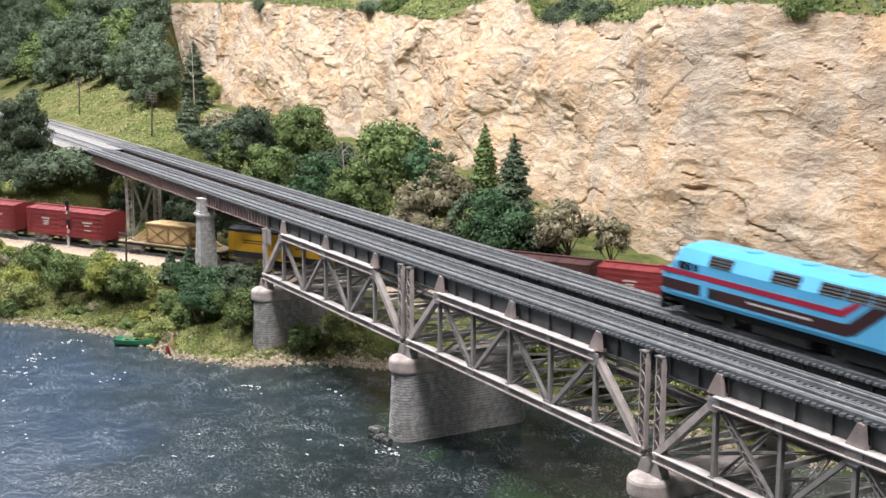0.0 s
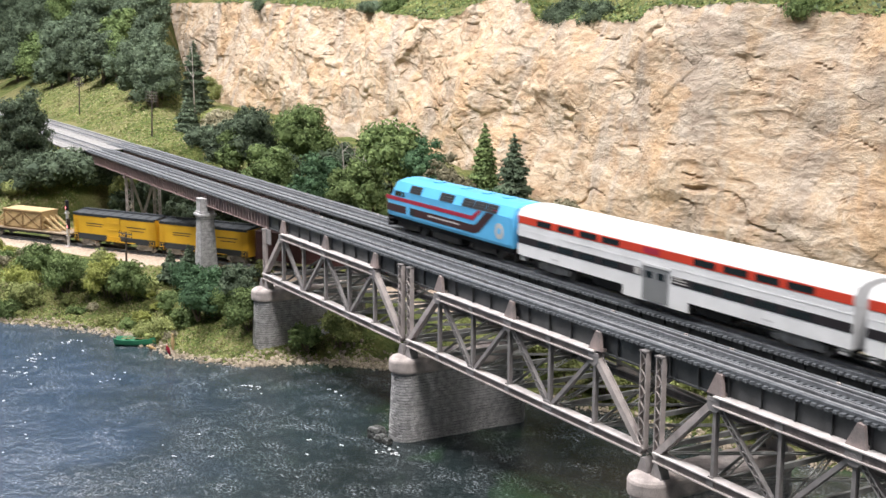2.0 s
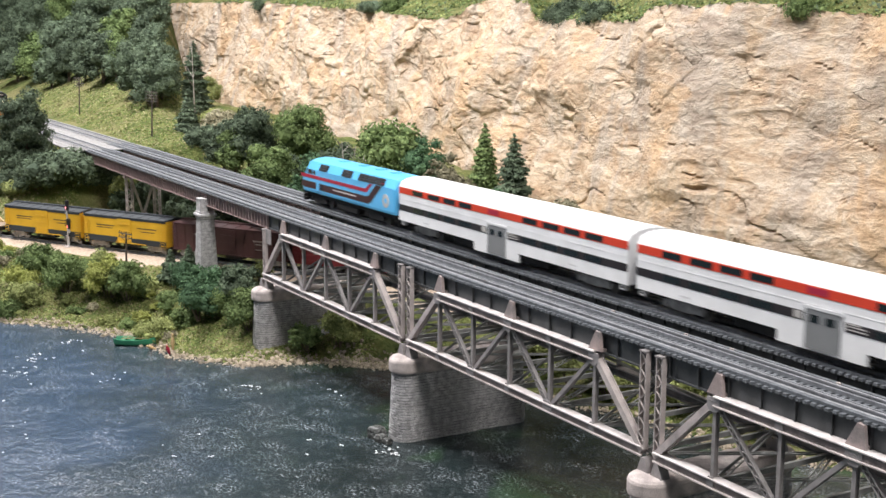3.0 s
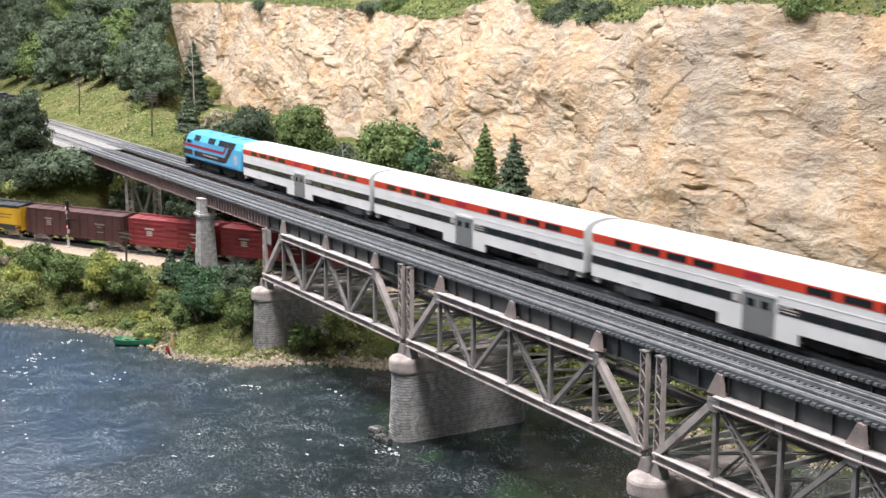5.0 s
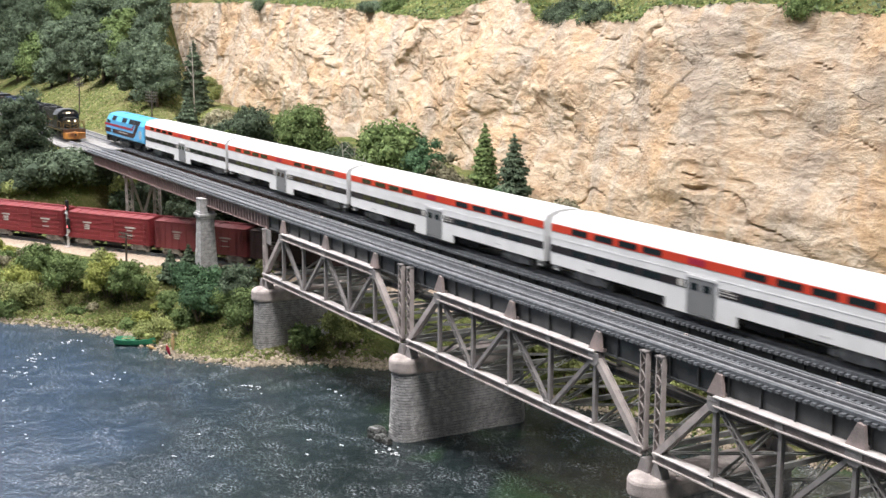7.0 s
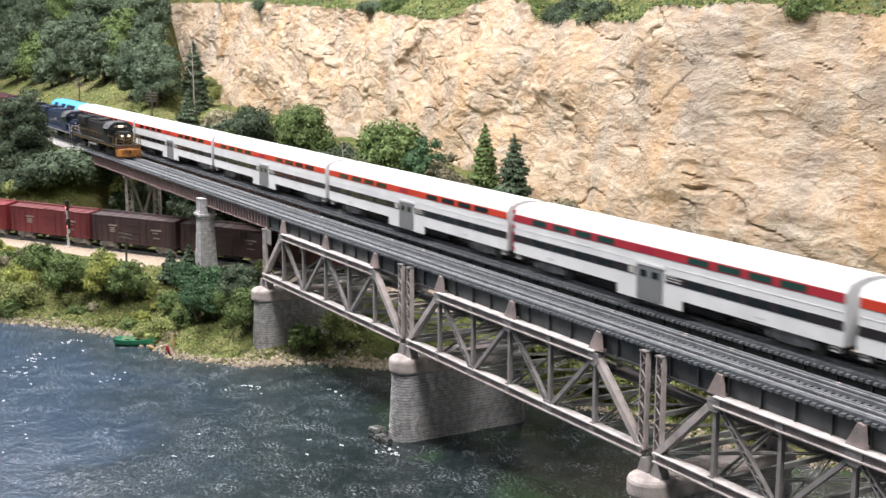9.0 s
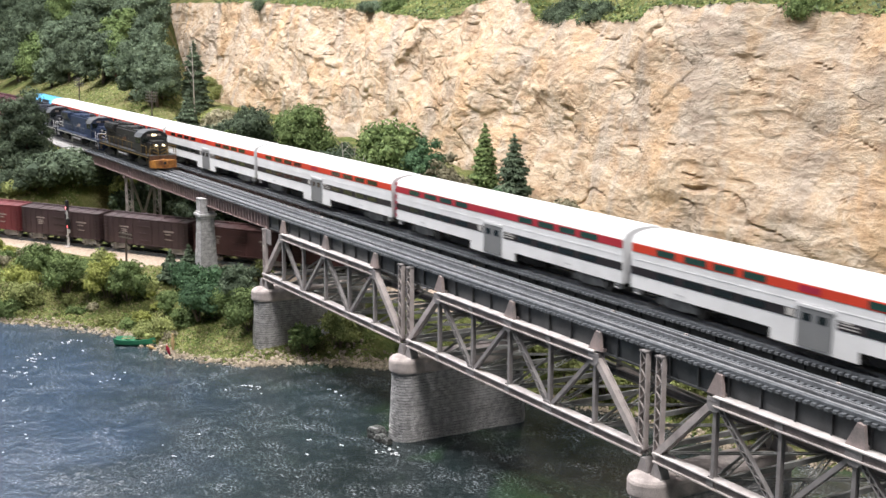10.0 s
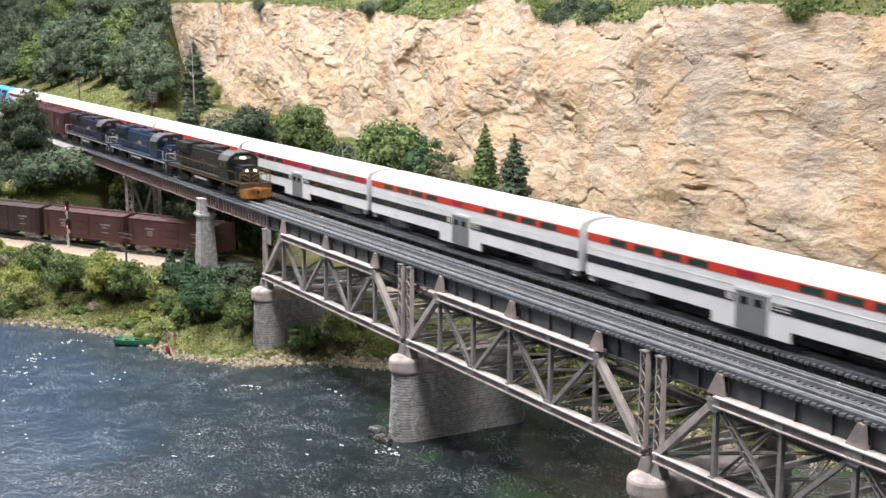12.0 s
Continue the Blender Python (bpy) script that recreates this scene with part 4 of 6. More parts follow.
for colour, n in (("light", 20000), ("green", 16000), ("olive", 15000)):
    tufts("turf", "mottled green and straw turf on the bank", colour, int(n * 4.2), (-760, -190, -260, 80), 1.0, on_bank)
    tufts("turf", "mottled green and straw turf on the hillside", colour, int(n * 1.7), (-2000, -850, 100, 420), 1.4, on_hill)
    tufts("turf", "mottled olive turf on the embankment slope", colour, int(n * 0.9), (-1150, -840, -150, 110), 1.6, lambda x, y: track_side(x, y) > 48 and not -15 < y < 98)
    tufts("turf", "mottled green turf on the far bank", colour, int(n * 1.2), (-200, 420, 90, 380), 1.2, lambda x, y: shore_dist(x, y) > 6 and abs(track_side(x, y)) > 50)


def rim_growth(colour, n, seed):
    """Scrub on the slope above the rock face, thickest at its edge."""
    rng = random.Random(seed)
    C, N = [], []
    for i in range(n):
        x = rng.uniform(-2100, 360)
        d = abs(rng.gauss(0, 40)) - 2
        a, b, c = cliff_point(x, 1.0)
        if noise.noise((x / 50, d / 30, seed)) + rng.uniform(-0.4, 0.6) < 0:
            continue
        C.append((x, b + d, c - 2 + max(0, d) * 0.55 + rng.uniform(0, 4)))
        N.append((rng.gauss(0, 0.5), -0.5, 0.8))
    np.random.seed(seed)
    tagged(new("scrub", leaf_mesh("scrub", C, N, 2.2, LEAF[colour])), "green scrub along the top of the rock face", "ground cover", kind="stuff")


for i, (colour, n) in enumerate((("green", 9000), ("light", 7000), ("dark", 3500))):
    rim_growth(colour, n, 61 + i)


# ---- trains ----
def paint(name, col, rough=0.4, var=0.06):
    return mat(name, col, rough, 0, var, 45, 0.03, None, 900)


M.update({
    "white": paint("white_car_paint", (0.78, 0.78, 0.79)), "grey": paint("grey_car_end_paint", (0.60, 0.60, 0.61)), "door_grey": paint("grey_door_paint", (0.20, 0.205, 0.21)),
    "band_red": paint("orange_red_band", (0.62, 0.055, 0.025)), "band_crimson": paint("crimson_window_band", (0.42, 0.03, 0.045)), "glass_green": mat("green_tinted_window_glass", (0.02, 0.06, 0.045), 0.12, 0, 0.1, 40, 0, spec=0.6), "band_black": paint("black_band", (0.022, 0.018, 0.020)), "glass": mat("dark_window_glass", (0.012, 0.016, 0.014), 0.12, 0, 0.1, 40, 0, spec=0.6),
    "blue": paint("light_blue_paint", (0.11, 0.44, 0.76), 0.32), "crimson": paint("crimson_stripe", (0.36, 0.02, 0.05)), "maroon_black": paint("dark_maroon_band", (0.045, 0.018, 0.020)),
    "grille": mat("dark_grille_metal", (0.03, 0.033, 0.038), 0.5, 0.3, 0.3, 300, 0.3), "under": mat("black_underframe", (0.016, 0.016, 0.017), 0.6, 0, 0.3, 120, 0.1),
    "truck_metal": mat("dusty_truck_metal", (0.33, 0.33, 0.335), 0.42, 0.1, 0.3, 150, 0.1), "wheel": mat("worn_wheel_steel", (0.22, 0.22, 0.22), 0.35, 0.8, 0.2, 150, 0),
    "silver": mat("silver_step_metal", (0.55, 0.55, 0.56), 0.35, 0.2, 0.1, 150, 0),
    "box_red": paint("boxcar_red_paint", (0.225, 0.036, 0.042), 0.5, 0.14), "box_maroon": paint("boxcar_maroon_paint", (0.14, 0.030, 0.034), 0.55, 0.16), "box_brown": paint("boxcar_brown_paint", (0.078, 0.034, 0.034), 0.55, 0.18),
    "box_plum": paint("boxcar_plum_paint", (0.075, 0.026, 0.034), 0.55, 0.2), "box_dark": paint("boxcar_dark_brown_paint", (0.050, 0.030, 0.032), 0.55, 0.2), "yellow": paint("yellow_reefer_paint", (0.62, 0.36, 0.025), 0.5, 0.1), "roof_black": paint("dark_roof_paint", (0.025, 0.03, 0.036), 0.6, 0.2),
    "letter": paint("faded_white_lettering", (0.50, 0.48, 0.46), 0.6, 0.15), "faded": paint("faded_pale_lettering", (0.27, 0.22, 0.20), 0.6, 0.2), "wood": mat("pale_crate_wood", (0.46, 0.33, 0.17), 0.7, 0, 0.18, 120, 0.15), "deck_wood": mat("grey_flatcar_planks", (0.27, 0.21, 0.15), 0.8, 0, 0.25, 120, 0.2, random_shift=0.2),
    "crate_trim": mat("brown_crate_battens", (0.20, 0.12, 0.055), 0.7, 0, 0.2, 120, 0.1), "loco_dark": paint("grimy_black_loco_paint", (0.020, 0.020, 0.021), 0.5, 0.25), "loco_blue": paint("dark_blue_loco_paint", (0.020, 0.034, 0.075), 0.45, 0.15),
    "orange": mat("rusty_orange_plow_paint", (0.22, 0.075, 0.02), 0.55, 0, 0.35, 130, 0.2, col2=(0.50, 0.22, 0.05)), "rust": mat("dark_rust_paint", (0.11, 0.055, 0.03), 0.7, 0, 0.35, 150, 0.2), "roof_grey": paint("lit_grey_roof_paint", (0.10, 0.105, 0.115), 0.5, 0.2), "loco_night": paint("blue_black_loco_paint", (0.018, 0.021, 0.034), 0.5, 0.25), "gold": paint("dull_gold_stripe", (0.16, 0.105, 0.035)),
})


def glow(name, col, strength):
    m, n, link, b = nodes_of(name)
    b.inputs["Emission Color"].default_value = (*col, 1)
    b.inputs["Emission Strength"].default_value = strength
    return m


M["headlight"], M["signal_red"] = glow("warm_headlight_lens", (1.0, 0.82, 0.48), 2.2), glow("red_signal_lens", (1.0, 0.03, 0.05), 3.5)


def slab(pts, y, out, depth=0.25):
    """A thin panel of (x, z) points on the side wall at y, facing out."""
    bm = bmesh.new()
    prism(bm, pts, y, y + out * depth)
    return bm


def rect(x0, x1, z0, z1):
    return [(x0, z0), (x1, z0), (x1, z1), (x0, z1)]


def wheel_truck(t, x, base, r, deep=13.5, material=None):
    """A truck under the car: side frames, bolster, springs and wheels."""
    material = material or M["truck_metal"]
    bm = bmesh.new()
    for s in (-1, 1):
        prism(bm, [(-base / 2 - 3, r - 1), (-base / 2 - 3, r + 2), (-base / 4, r + 3.4), (base / 4, r + 3.4), (base / 2 + 3, r + 2), (base / 2 + 3, r - 1), (base / 2 - 2, r - 1.2), (base / 5, r - 2.6), (-base / 5, r - 2.6), (-base / 2 + 2, r - 1.2)], s * (deep - 1.2), s * deep)
        for k in (-1, 1):
            box(bm, k * base / 2 - 2, k * base / 2 + 2, s * deep - 0.9, s * deep + 0.9, r - 1.6, r + 1.8)
    box(bm, -3, 3, -deep, deep, r - 1.5, r + 4)
    tr = part("truck", bm, material, t)
    tr.location = (x * MM, 0, 0)
    for k in (-1, 1):
        bm = bmesh.new()
        for s in (-1, 1):
            rod(bm, (k * base / 2, s * 7.1, r), (k * base / 2, s * 9.6, r), r, 16)
        rod(bm, (k * base / 2, -9, r), (k * base / 2, 9, r), 1.0, 8)
        part("wheel", bm, M["wheel"], tr)


def loft(sections, closed=True):
    """Sections (x, [(y, z)...]) joined along x."""
    bm = bmesh.new()
    prev = None
    for x, pts in sections:
        vs = [bm.verts.new((x, y, z)) for y, z in pts]
        if prev:
            for i in range(len(vs)):
                j = (i + 1) % len(vs)
                bm.faces.new((prev[i], prev[j], vs[j], vs[i]))
        else:
            bm.faces.new(vs)
        prev = vs
    bm.faces.new(prev[::-1])
    bmesh.ops.recalc_face_normals(bm, faces=bm.faces[:])
    return bm


def profile(hw, z0, zs, crown, n=7):
    """A car cross-section: straight sides to zs, then an arched roof to the crown."""
    pts = [(-hw, z0), (-hw, zs)]
    for i in range(1, n):
        a = math.pi * i / n
        pts.append((-hw * math.cos(a) * 0.985, zs + (crown - zs) * math.sin(a) ** 0.75))
    return pts + [(hw, zs), (hw, z0)]


def passenger_car(band, glass, striped, label):
    L, hw = 292.0, 17.5
    t = thing("passenger_car", label, "train car", group="passenger train")
    body = part("body", loft([(0, profile(hw, 10, 37.1, 44)), (L, profile(hw, 10, 37.1, 44))][:1] + [(x, profile(hw, 10, 37.1, 44.3)) for x in (4, 100, 200, L - 4)] + [(L, profile(hw, 10, 37.1, 44))]), M["white"], t)
    for x0, x1 in ((-0.4, 0.0), (L, L + 0.4)):
        bm = bmesh.new()
        prism(bm, profile(hw - 0.3, 10.3, 36.8, 43.6), x0, x1, "x")
        part("end_wall", bm, M["grey"], t, "light grey car end")
    if striped:      # barred control-cab front
        for k in range(6):
            part("cab_bar", B((-1.0, 1.2, -hw - 0.4, hw + 0.4, 12 + k * 5, 14.4 + k * 5)), M["crimson"], t, "red bar across the cab front")
    for x0, x1 in ((-3.4, -0.4), (L + 0.4, L + 3.4)):
        part("diaphragm", B((x0, x1, -6, 6, 8, 34), (x0, x1, -5, 5, 34, 36)), M["band_black"], t)
    for s in (-1, 1):
        y = s * hw
        for x0, x1 in ((0.3, L - 0.3),):
            part("window_band", slab(rect(x0, x1, 31.8, 36.7), y, s, 0.2), band, t)
        part("lower_band", slab(rect(0.3, 132.5, 18.2, 23.0), y, s, 0.2), M["band_black"], t, "black stripe along the side")
        part("lower_band", slab(rect(159.5, L - 0.3, 18.2, 23.0), y, s, 0.2), M["band_black"], t, "black stripe along the side")
        for x0, x1 in ((23, 39), (47, 65), (71, 88), (94, 111), (178, 195), (202, 220), (226, 243), (249, 267)):
            part("window", slab(rect(x0, x1, 32.5, 36.0), y + s * 0.2, s, 0.15), glass, t)
        part("window", slab(rect(134, 148, 32.7, 36.0), y + s * 0.2, s, 0.12), M["crimson"], t)
        for x0, x1 in ((24, 39), (47, 64), (71, 87), (94, 111), (178, 194), (202, 219), (226, 242), (249, 266)):
            part("lower_window", slab(rect(x0, x1, 18.9, 22.3), y + s * 0.2, s, 0.1), M["glass"], t)
        part("drop_sill", slab(rect(115, 174, 4.0, 10.0), y - s * 1.2, s, 1.2), M["white"], t)
        d = part("door", slab(rect(134, 157, 5.0, 25.2), y, s, 0.45), M["door_grey"], t, "grey double-leaf entrance door")
        part("door_frame", slab(rect(133, 158, 25.2, 26.6), y, s, 0.7), M["grey"], d)
        for x0 in (137, 147.5):
            part("door_window", slab(rect(x0, x0 + 6, 18.5, 22.5), y + s * 0.45, s, 0.15), M["glass"], d)
        part("number_plate", slab(rect(126, 131.5, 18.8, 22.6), y + s * 0.2, s, 0.15), M["letter"], t)
        for z in (19.4, 21.0, 22.2):
            part("lettering_bar", slab(rect(161, 161 + (12 if z < 22 else 8), z, z + 0.6), y + s * 0.2, s, 0.1), M["letter"], t)
        part("builder_plate", slab(rect(40, 48, 12.4, 13.4), y, s, 0.1), M["grey"], t)
        part("builder_plate", slab(rect(232, 240, 12.4, 13.4), y, s, 0.1), M["grey"], t)
        part("seam", slab(rect(0.3, L - 0.3, 27.2, 27.5), y, s, 0.15), M["white"], t)
        for x in (2.5, L - 8):
            part("step", B((x, x + 5.5, s * 15.5 - 1.5, s * 15.5 + 1.5, 6.5, 7.3), (x, x + 5.5, s * 15.5 - 1.5, s * 15.5 + 1.5, 8.5, 9.2), (x, x + 0.6, s * 15.5 - 1.5, s * 15.5 + 1.5, 6.5, 11), (x + 4.9, x + 5.5, s * 15.5 - 1.5, s * 15.5 + 1.5, 6.5, 11)), M["silver"], t)
    part("underframe", B((2, L - 2, -12, 12, 7, 10), (80, 113, -14, 14, 4, 9), (176, 205, -14, 14, 4.5, 9)), M["under"], t)
    for x in (38, L - 38):
        wheel_truck(t, x, 30, 5.2)
    for x0, x1 in ((-5, 3), (L - 3, L + 5)):
        part("coupler", B((x0, x1, -1.4, 1.4, 6.5, 9.5)), M["under"], t)
    return t


def passenger_loco():
    L, hw = 190.0, 17.3
    t = thing("passenger_locomotive", "light blue passenger diesel locomotive with crimson and dark stripes", "locomotive")

    def sec(w, z1, sh, crown):
        return [(-w * 0.97, 12), (-w, 14), (-w, sh), (-w * 0.80, z1), (-w * 0.45, crown - 0.6), (0, crown), (w * 0.45, crown - 0.6), (w * 0.80, z1), (w, sh), (w, 14), (w * 0.97, 12)]
    body = part("body", loft([(0, sec(hw * 0.72, 25.2, 23.5, 26)), (1.5, sec(hw * 0.88, 26.4, 24.5, 27)), (8, sec(hw * 0.98, 28.6, 26.5, 29.2)), (9.5, sec(hw * 0.98, 29.2, 27, 30.2)), (16, sec(hw, 39.5, 33, 42)), (19, sec(hw, 40.2, 33.2, 43)), (L - 3, sec(hw, 40.2, 33.2, 43)), (L, sec(hw * 0.95, 39.5, 33, 42.2))]), M["blue"], t)
    for s in (-1, 1):
        y = s * hw
        part("red_stripe", slab([(3, 25.0), (139, 25.0), (150, 33), (145.5, 33), (136.5, 28.0), (3, 28.0)], y, s, 0.18), M["crimson"], t, "crimson stripe kinked up at the rear")
        part("dark_stripe", slab([(4, 15.8), (141, 15.8), (147, 17.5), (167, 33.0), (156, 33.0), (142, 22.3), (137, 21.7), (4, 21.7)], y, s, 0.18), M["maroon_black"], t, "dark maroon band swept up at the rear")
        part("name_bar", slab(rect(73, 119, 18.7, 19.8), y + s * 0.18, s, 0.1), M["letter"], t, "white lettering bar")
        part("cab_door", slab(rect(37, 43, 14.5, 24.5), y, s, 0.35), M["blue"], t)
        part("steel_plate", slab(rect(44, 50, 16.5, 21), y + s * 0.18, s, 0.15), M["grille"], t)
        for x0, x1, z0, z1 in ((18.5, 24, 28.8, 33), (24.8, 28.5, 28.8, 33), (30.5, 34, 29, 32.6)):
            part("cab_window", slab(rect(x0, x1, z0, z1), y, s, 0.2), M["glass"], t)
        # grilles on the sloping shoulder
        for x0, x1 in ((42, 60), (89, 109), (122, 138), (139, 154), (155, 170)):
            bm = bmesh.new()
            v = [bm.verts.new(p) for p in ((x0, y + s * 0.25, 33.6), (x1, y + s * 0.25, 33.6), (x1, y * 0.83 + s * 0.35, 39.3), (x0, y * 0.83 + s * 0.35, 39.3))]
            w = [bm.verts.new((p.co.x, p.co.y - s * 0.8, p.co.z - 0.3)) for p in v]
            bm.faces.new(v)
            for i in range(4):
                bm.faces.new((v[i], v[(i + 1) % 4], w[(i + 1) % 4], w[i]))
            bmesh.ops.recalc_face_normals(bm, faces=bm.faces[:])
            g = part("shoulder_grille", bm, M["grille"], t, "dark shoulder grille")
            for k in range(3):
                f = (k + 0.8) / 3.6
                yy, zz = y + s * 0.3 + (y * 0.83 - y) * f, 33.6 + 5.7 * f
                part("slat", B((x0 + 0.6, x1 - 0.6, yy - 0.3, yy + 0.3, zz, zz + 0.5)), M["grille"], g)
        part("roof_stripe", slab([(160, 33.3), (166, 33.3), (172, 36), (166, 36)], y * 0.97, s, 0.2), M["crimson"], t)
        bm = bmesh.new()
        rod(bm, (174, y, 22), (174, y + s * 0.2, 22), 5.6, 20)
        part("round_emblem", bm, M["letter"], t, "plain white round emblem")
        bm = bmesh.new()
        rod(bm, (174, y + s * 0.2, 22), (174, y + s * 0.3, 22), 2.4, 20)
        part("emblem_disc", bm, M["blue"], t)
        part("step", B((6, 12, s * 15 - 1.2, s * 15 + 1.2, 5, 6), (6, 12, s * 15 - 1.2, s * 15 + 1.2, 8.5, 9.4)), M["under"], t)
    for z in (16, 19.5, 23, 26.5, 30):
        part("end_rib", B((L - 0.2, L + 0.6, -14, 14, z, z + 1.2)), M["blue"], t)
    part("windshield", B((11.0, 12.2, -13, -1.0, 31, 34.5), (11.0, 12.2, 1.0, 13, 31, 34.5)), M["glass"], t)
    for s in (-1, 1):
        bm = bmesh.new()
        rod(bm, (-0.6, s * 4, 24), (0.6, s * 4, 24), 1.5, 12)
        part("headlight", bm, M["headlight"], t)
    part("underframe", B((4, L - 4, -13.5, 13.5, 8, 12)), M["under"], t)
    part("fuel_tank", bevel(B((74, 116, -14.5, 14.5, 2.5, 9)), 1.2), M["under"], t)
    part("pilot", B((-0.5, 2, -14, 14, 2, 12)), M["under"], t)
    part("pilot", B((L - 1, L + 1, -14, 14, 2.5, 12)), M["under"], t)
    for x in (36, L - 42):
        wheel_truck(t, x, 31, 5.6, 13.8, M["under"])
    part("coupler", B((-4, 1, -1.4, 1.4, 6.5, 9.5), (L, L + 5, -1.4, 1.4, 6.5, 9.5)), M["under"], t)
    for x in (60, 100, 132, 160):
        bm = bmesh.new()
        rod(bm, (x, 0, 42.4), (x, 0, 43.4), 5, 16)
        part("roof_fan", bm, M["blue"], t)
    return t


def hood_loco(label, L, paint_m, stripe, plow, lit):
    """A road-switcher diesel: cab near the front, long hood, walkways with railings."""
    t = thing("freight_locomotive", label, "locomotive", group="freight locomotives")
    rails = M["gold"] if plow else M["silver"]
    part("frame", B((2, L - 2, -16.5, 16.5, 13, 16)), M["under"] if plow else paint_m, t)
    part("fuel_tank", bevel(B((L * 0.40, L * 0.62, -14, 14, 3, 12)), 1.5), M["under"], t)
    for s in (-1, 1):
        bm = bmesh.new()
        rod(bm, (L * 0.42, s * 14.6, 9.5), (L * 0.60, s * 14.6, 9.5), 1.6, 8)
        part("air_tank", bm, M["truck_metal"], t)
    hood = part("long_hood", bevel(B((58, L - 16, -10.2, 10.2, 16, 39.5)), 2.0, 2), paint_m, t)
    part("radiator_flare", loft([(x, [(-10.3, 30), (-14, 35), (-13, 41), (13, 41), (14, 35), (10.3, 30)]) for x in (L - 62, L - 22)]), paint_m, t)
    part("short_hood", bevel(B((13, 36, -9.5, 9.5, 16, 31)), 2.2, 2), paint_m, t)
    sec = [(-15.5, 16), (-15.5, 34.5), (-12.5, 38.5), (-7, 41.5), (7, 41.5), (12.5, 38.5), (15.5, 34.5), (15.5, 16)]
    cab = part("cab", loft([(34, sec), (58, sec)]), paint_m, t)
    # roof paler than the cab: light from overhead put into its colour
    part("cab_roof", loft([(x, [(-16.1, 34.4), (-13, 39), (-7, 42.2), (7, 42.2), (13, 39), (16.1, 34.4), (12.5, 38.2), (7, 41.2), (-7, 41.2), (-12.5, 38.2)]) for x in (32.5, 59)]), M["roof_grey"], cab, "grey cab roof, its paint lightened like a lit top")
    for s in (-1, 1):
        for x0 in (38, 48):
            part("cab_window", slab(rect(x0, x0 + 7, 27, 33.5), s * 15.5, s, 0.2), M["glass"], cab)
        part("windshield", B((33.6, 34, s * 10.5 - 3.6, s * 10.5 + 3.6, 28.5, 34.5)), M["glass"], cab)
        part("number_board", B((33.4, 34, s * 5.5 - 2.6, s * 5.5 + 2.6, 35.6, 38)), M["faded"], cab)
        part("sunshade", B((38, 56, s * 16.2 - 0.9, s * 16.2 + 0.9, 33.8, 34.3)), M["roof_grey"], cab)
        part("sill_stripe", slab(rect(4, L - 4, 13.4, 14.3), s * 16.5, s, 0.15), stripe, t)
        for i in range(11):
            w = (L - 86) / 11
            x = 62 + i * w
            part("hood_door", slab(rect(x, x + w - 1.0, 17.5, 31 if i % 3 else 28), s * 10.2, s, 0.3), paint_m, hood)
        for x0, x1, z0, z1 in ((L - 60, L - 43, 35.2, 39.6), (L - 41, L - 24, 35.2, 39.6)):
            part("radiator_grille", slab(rect(x0, x1, z0, z1), s * 13.6, s, 0.5), M["grille"], t)
        part("intake_grille", slab(rect(64, 82, 32.5, 37.5), s * 10.2, s, 0.4), M["grille"], hood)
        bm = bmesh.new()
        for i in range(11):
            x = 13 + i * (L - 26) / 10
            if not 34 < x < 58:
                rod(bm, (x, s * 16, 16), (x, s * 16, 26), 0.3, 5)
        rod(bm, (13, s * 16, 26), (33, s * 16, 26), 0.3, 5)
        rod(bm, (60, s * 16, 26), (L - 13, s * 16, 26), 0.3, 5)
        part("handrail", bm, rails if plow else M["roof_grey"], t)
        for xa, xb in ((3, 12), (L - 3, L - 12)):      # bent end rails beside the stairs
            bm = bmesh.new()
            rod(bm, (xa, s * 15.5, 7), (xa, s * 15.5, 24), 0.45, 5)
            rod(bm, (xa, s * 15.5, 24), (xa, s * 5, 24), 0.45, 5)
            rod(bm, (xa, s * 5, 24), (xa, s * 5, 14), 0.45, 5)
            part("end_rail", bm, rails, t)
            bm = bmesh.new()
            rod(bm, (xb, s * 15.8, 7), (xb, s * 15.8, 26), 0.45, 5)
            part("stair_rail", bm, rails, t)
        part("emblem_bar", slab(rect(112, 122, 25, 28.6), s * 10.5, s, 0.15), M["faded"] if not plow else M["rust"], t)
        part("emblem_bar", slab(rect(124, 128, 24, 27), s * 10.5, s, 0.15), M["faded"] if not plow else M["rust"], t)
        for xa in (4, L - 11):
            for k in range(4):
                part("step", B((xa, xa + 7, s * 15 - 1.5, s * 15 + 1.5, 3 + 3 * k, 3.6 + 3 * k)), M["under"], t)
        for za in (18, 22, 26):      # slanted nose stripes
            bm = bmesh.new()
            prism(bm, [(s * 1.0, za - 2.2), (s * 8.2, za + 1.0), (s * 8.2, za + 2.4), (s * 1.0, za - 0.8)], 12.6, 13.0, "x")
            part("nose_stripe", bm, stripe, t)
        bm = bmesh.new()
        rod(bm, (11.2, s * 4.2, 26.5), (13.2, s * 4.2, 26.5), 1.3, 12)
        part("ditch_light", bm, M["headlight"] if lit else M["glass"], t)
        bm = bmesh.new()
        rod(bm, (32.4, s * 1.5, 36.9), (34.2, s * 1.5, 36.9), 1.35, 12)
        part("headlight", bm, M["headlight"] if lit else M["glass"], cab)
    for i in range(3):
        bm = bmesh.new()
        rod(bm, (L - 55 + i * 13, 0, 40.6), (L - 55 + i * 13, 0, 42.4), 5.5, 16)
        part("roof_fan", bm, M["grille"], t)
    part("exhaust_stack", B((84, 92, -2, 2, 39, 43)), M["under"], t)
    part("dynamic_brake", bevel(B((96, 124, -8, 8, 39, 42)), 1.0), paint_m, t)
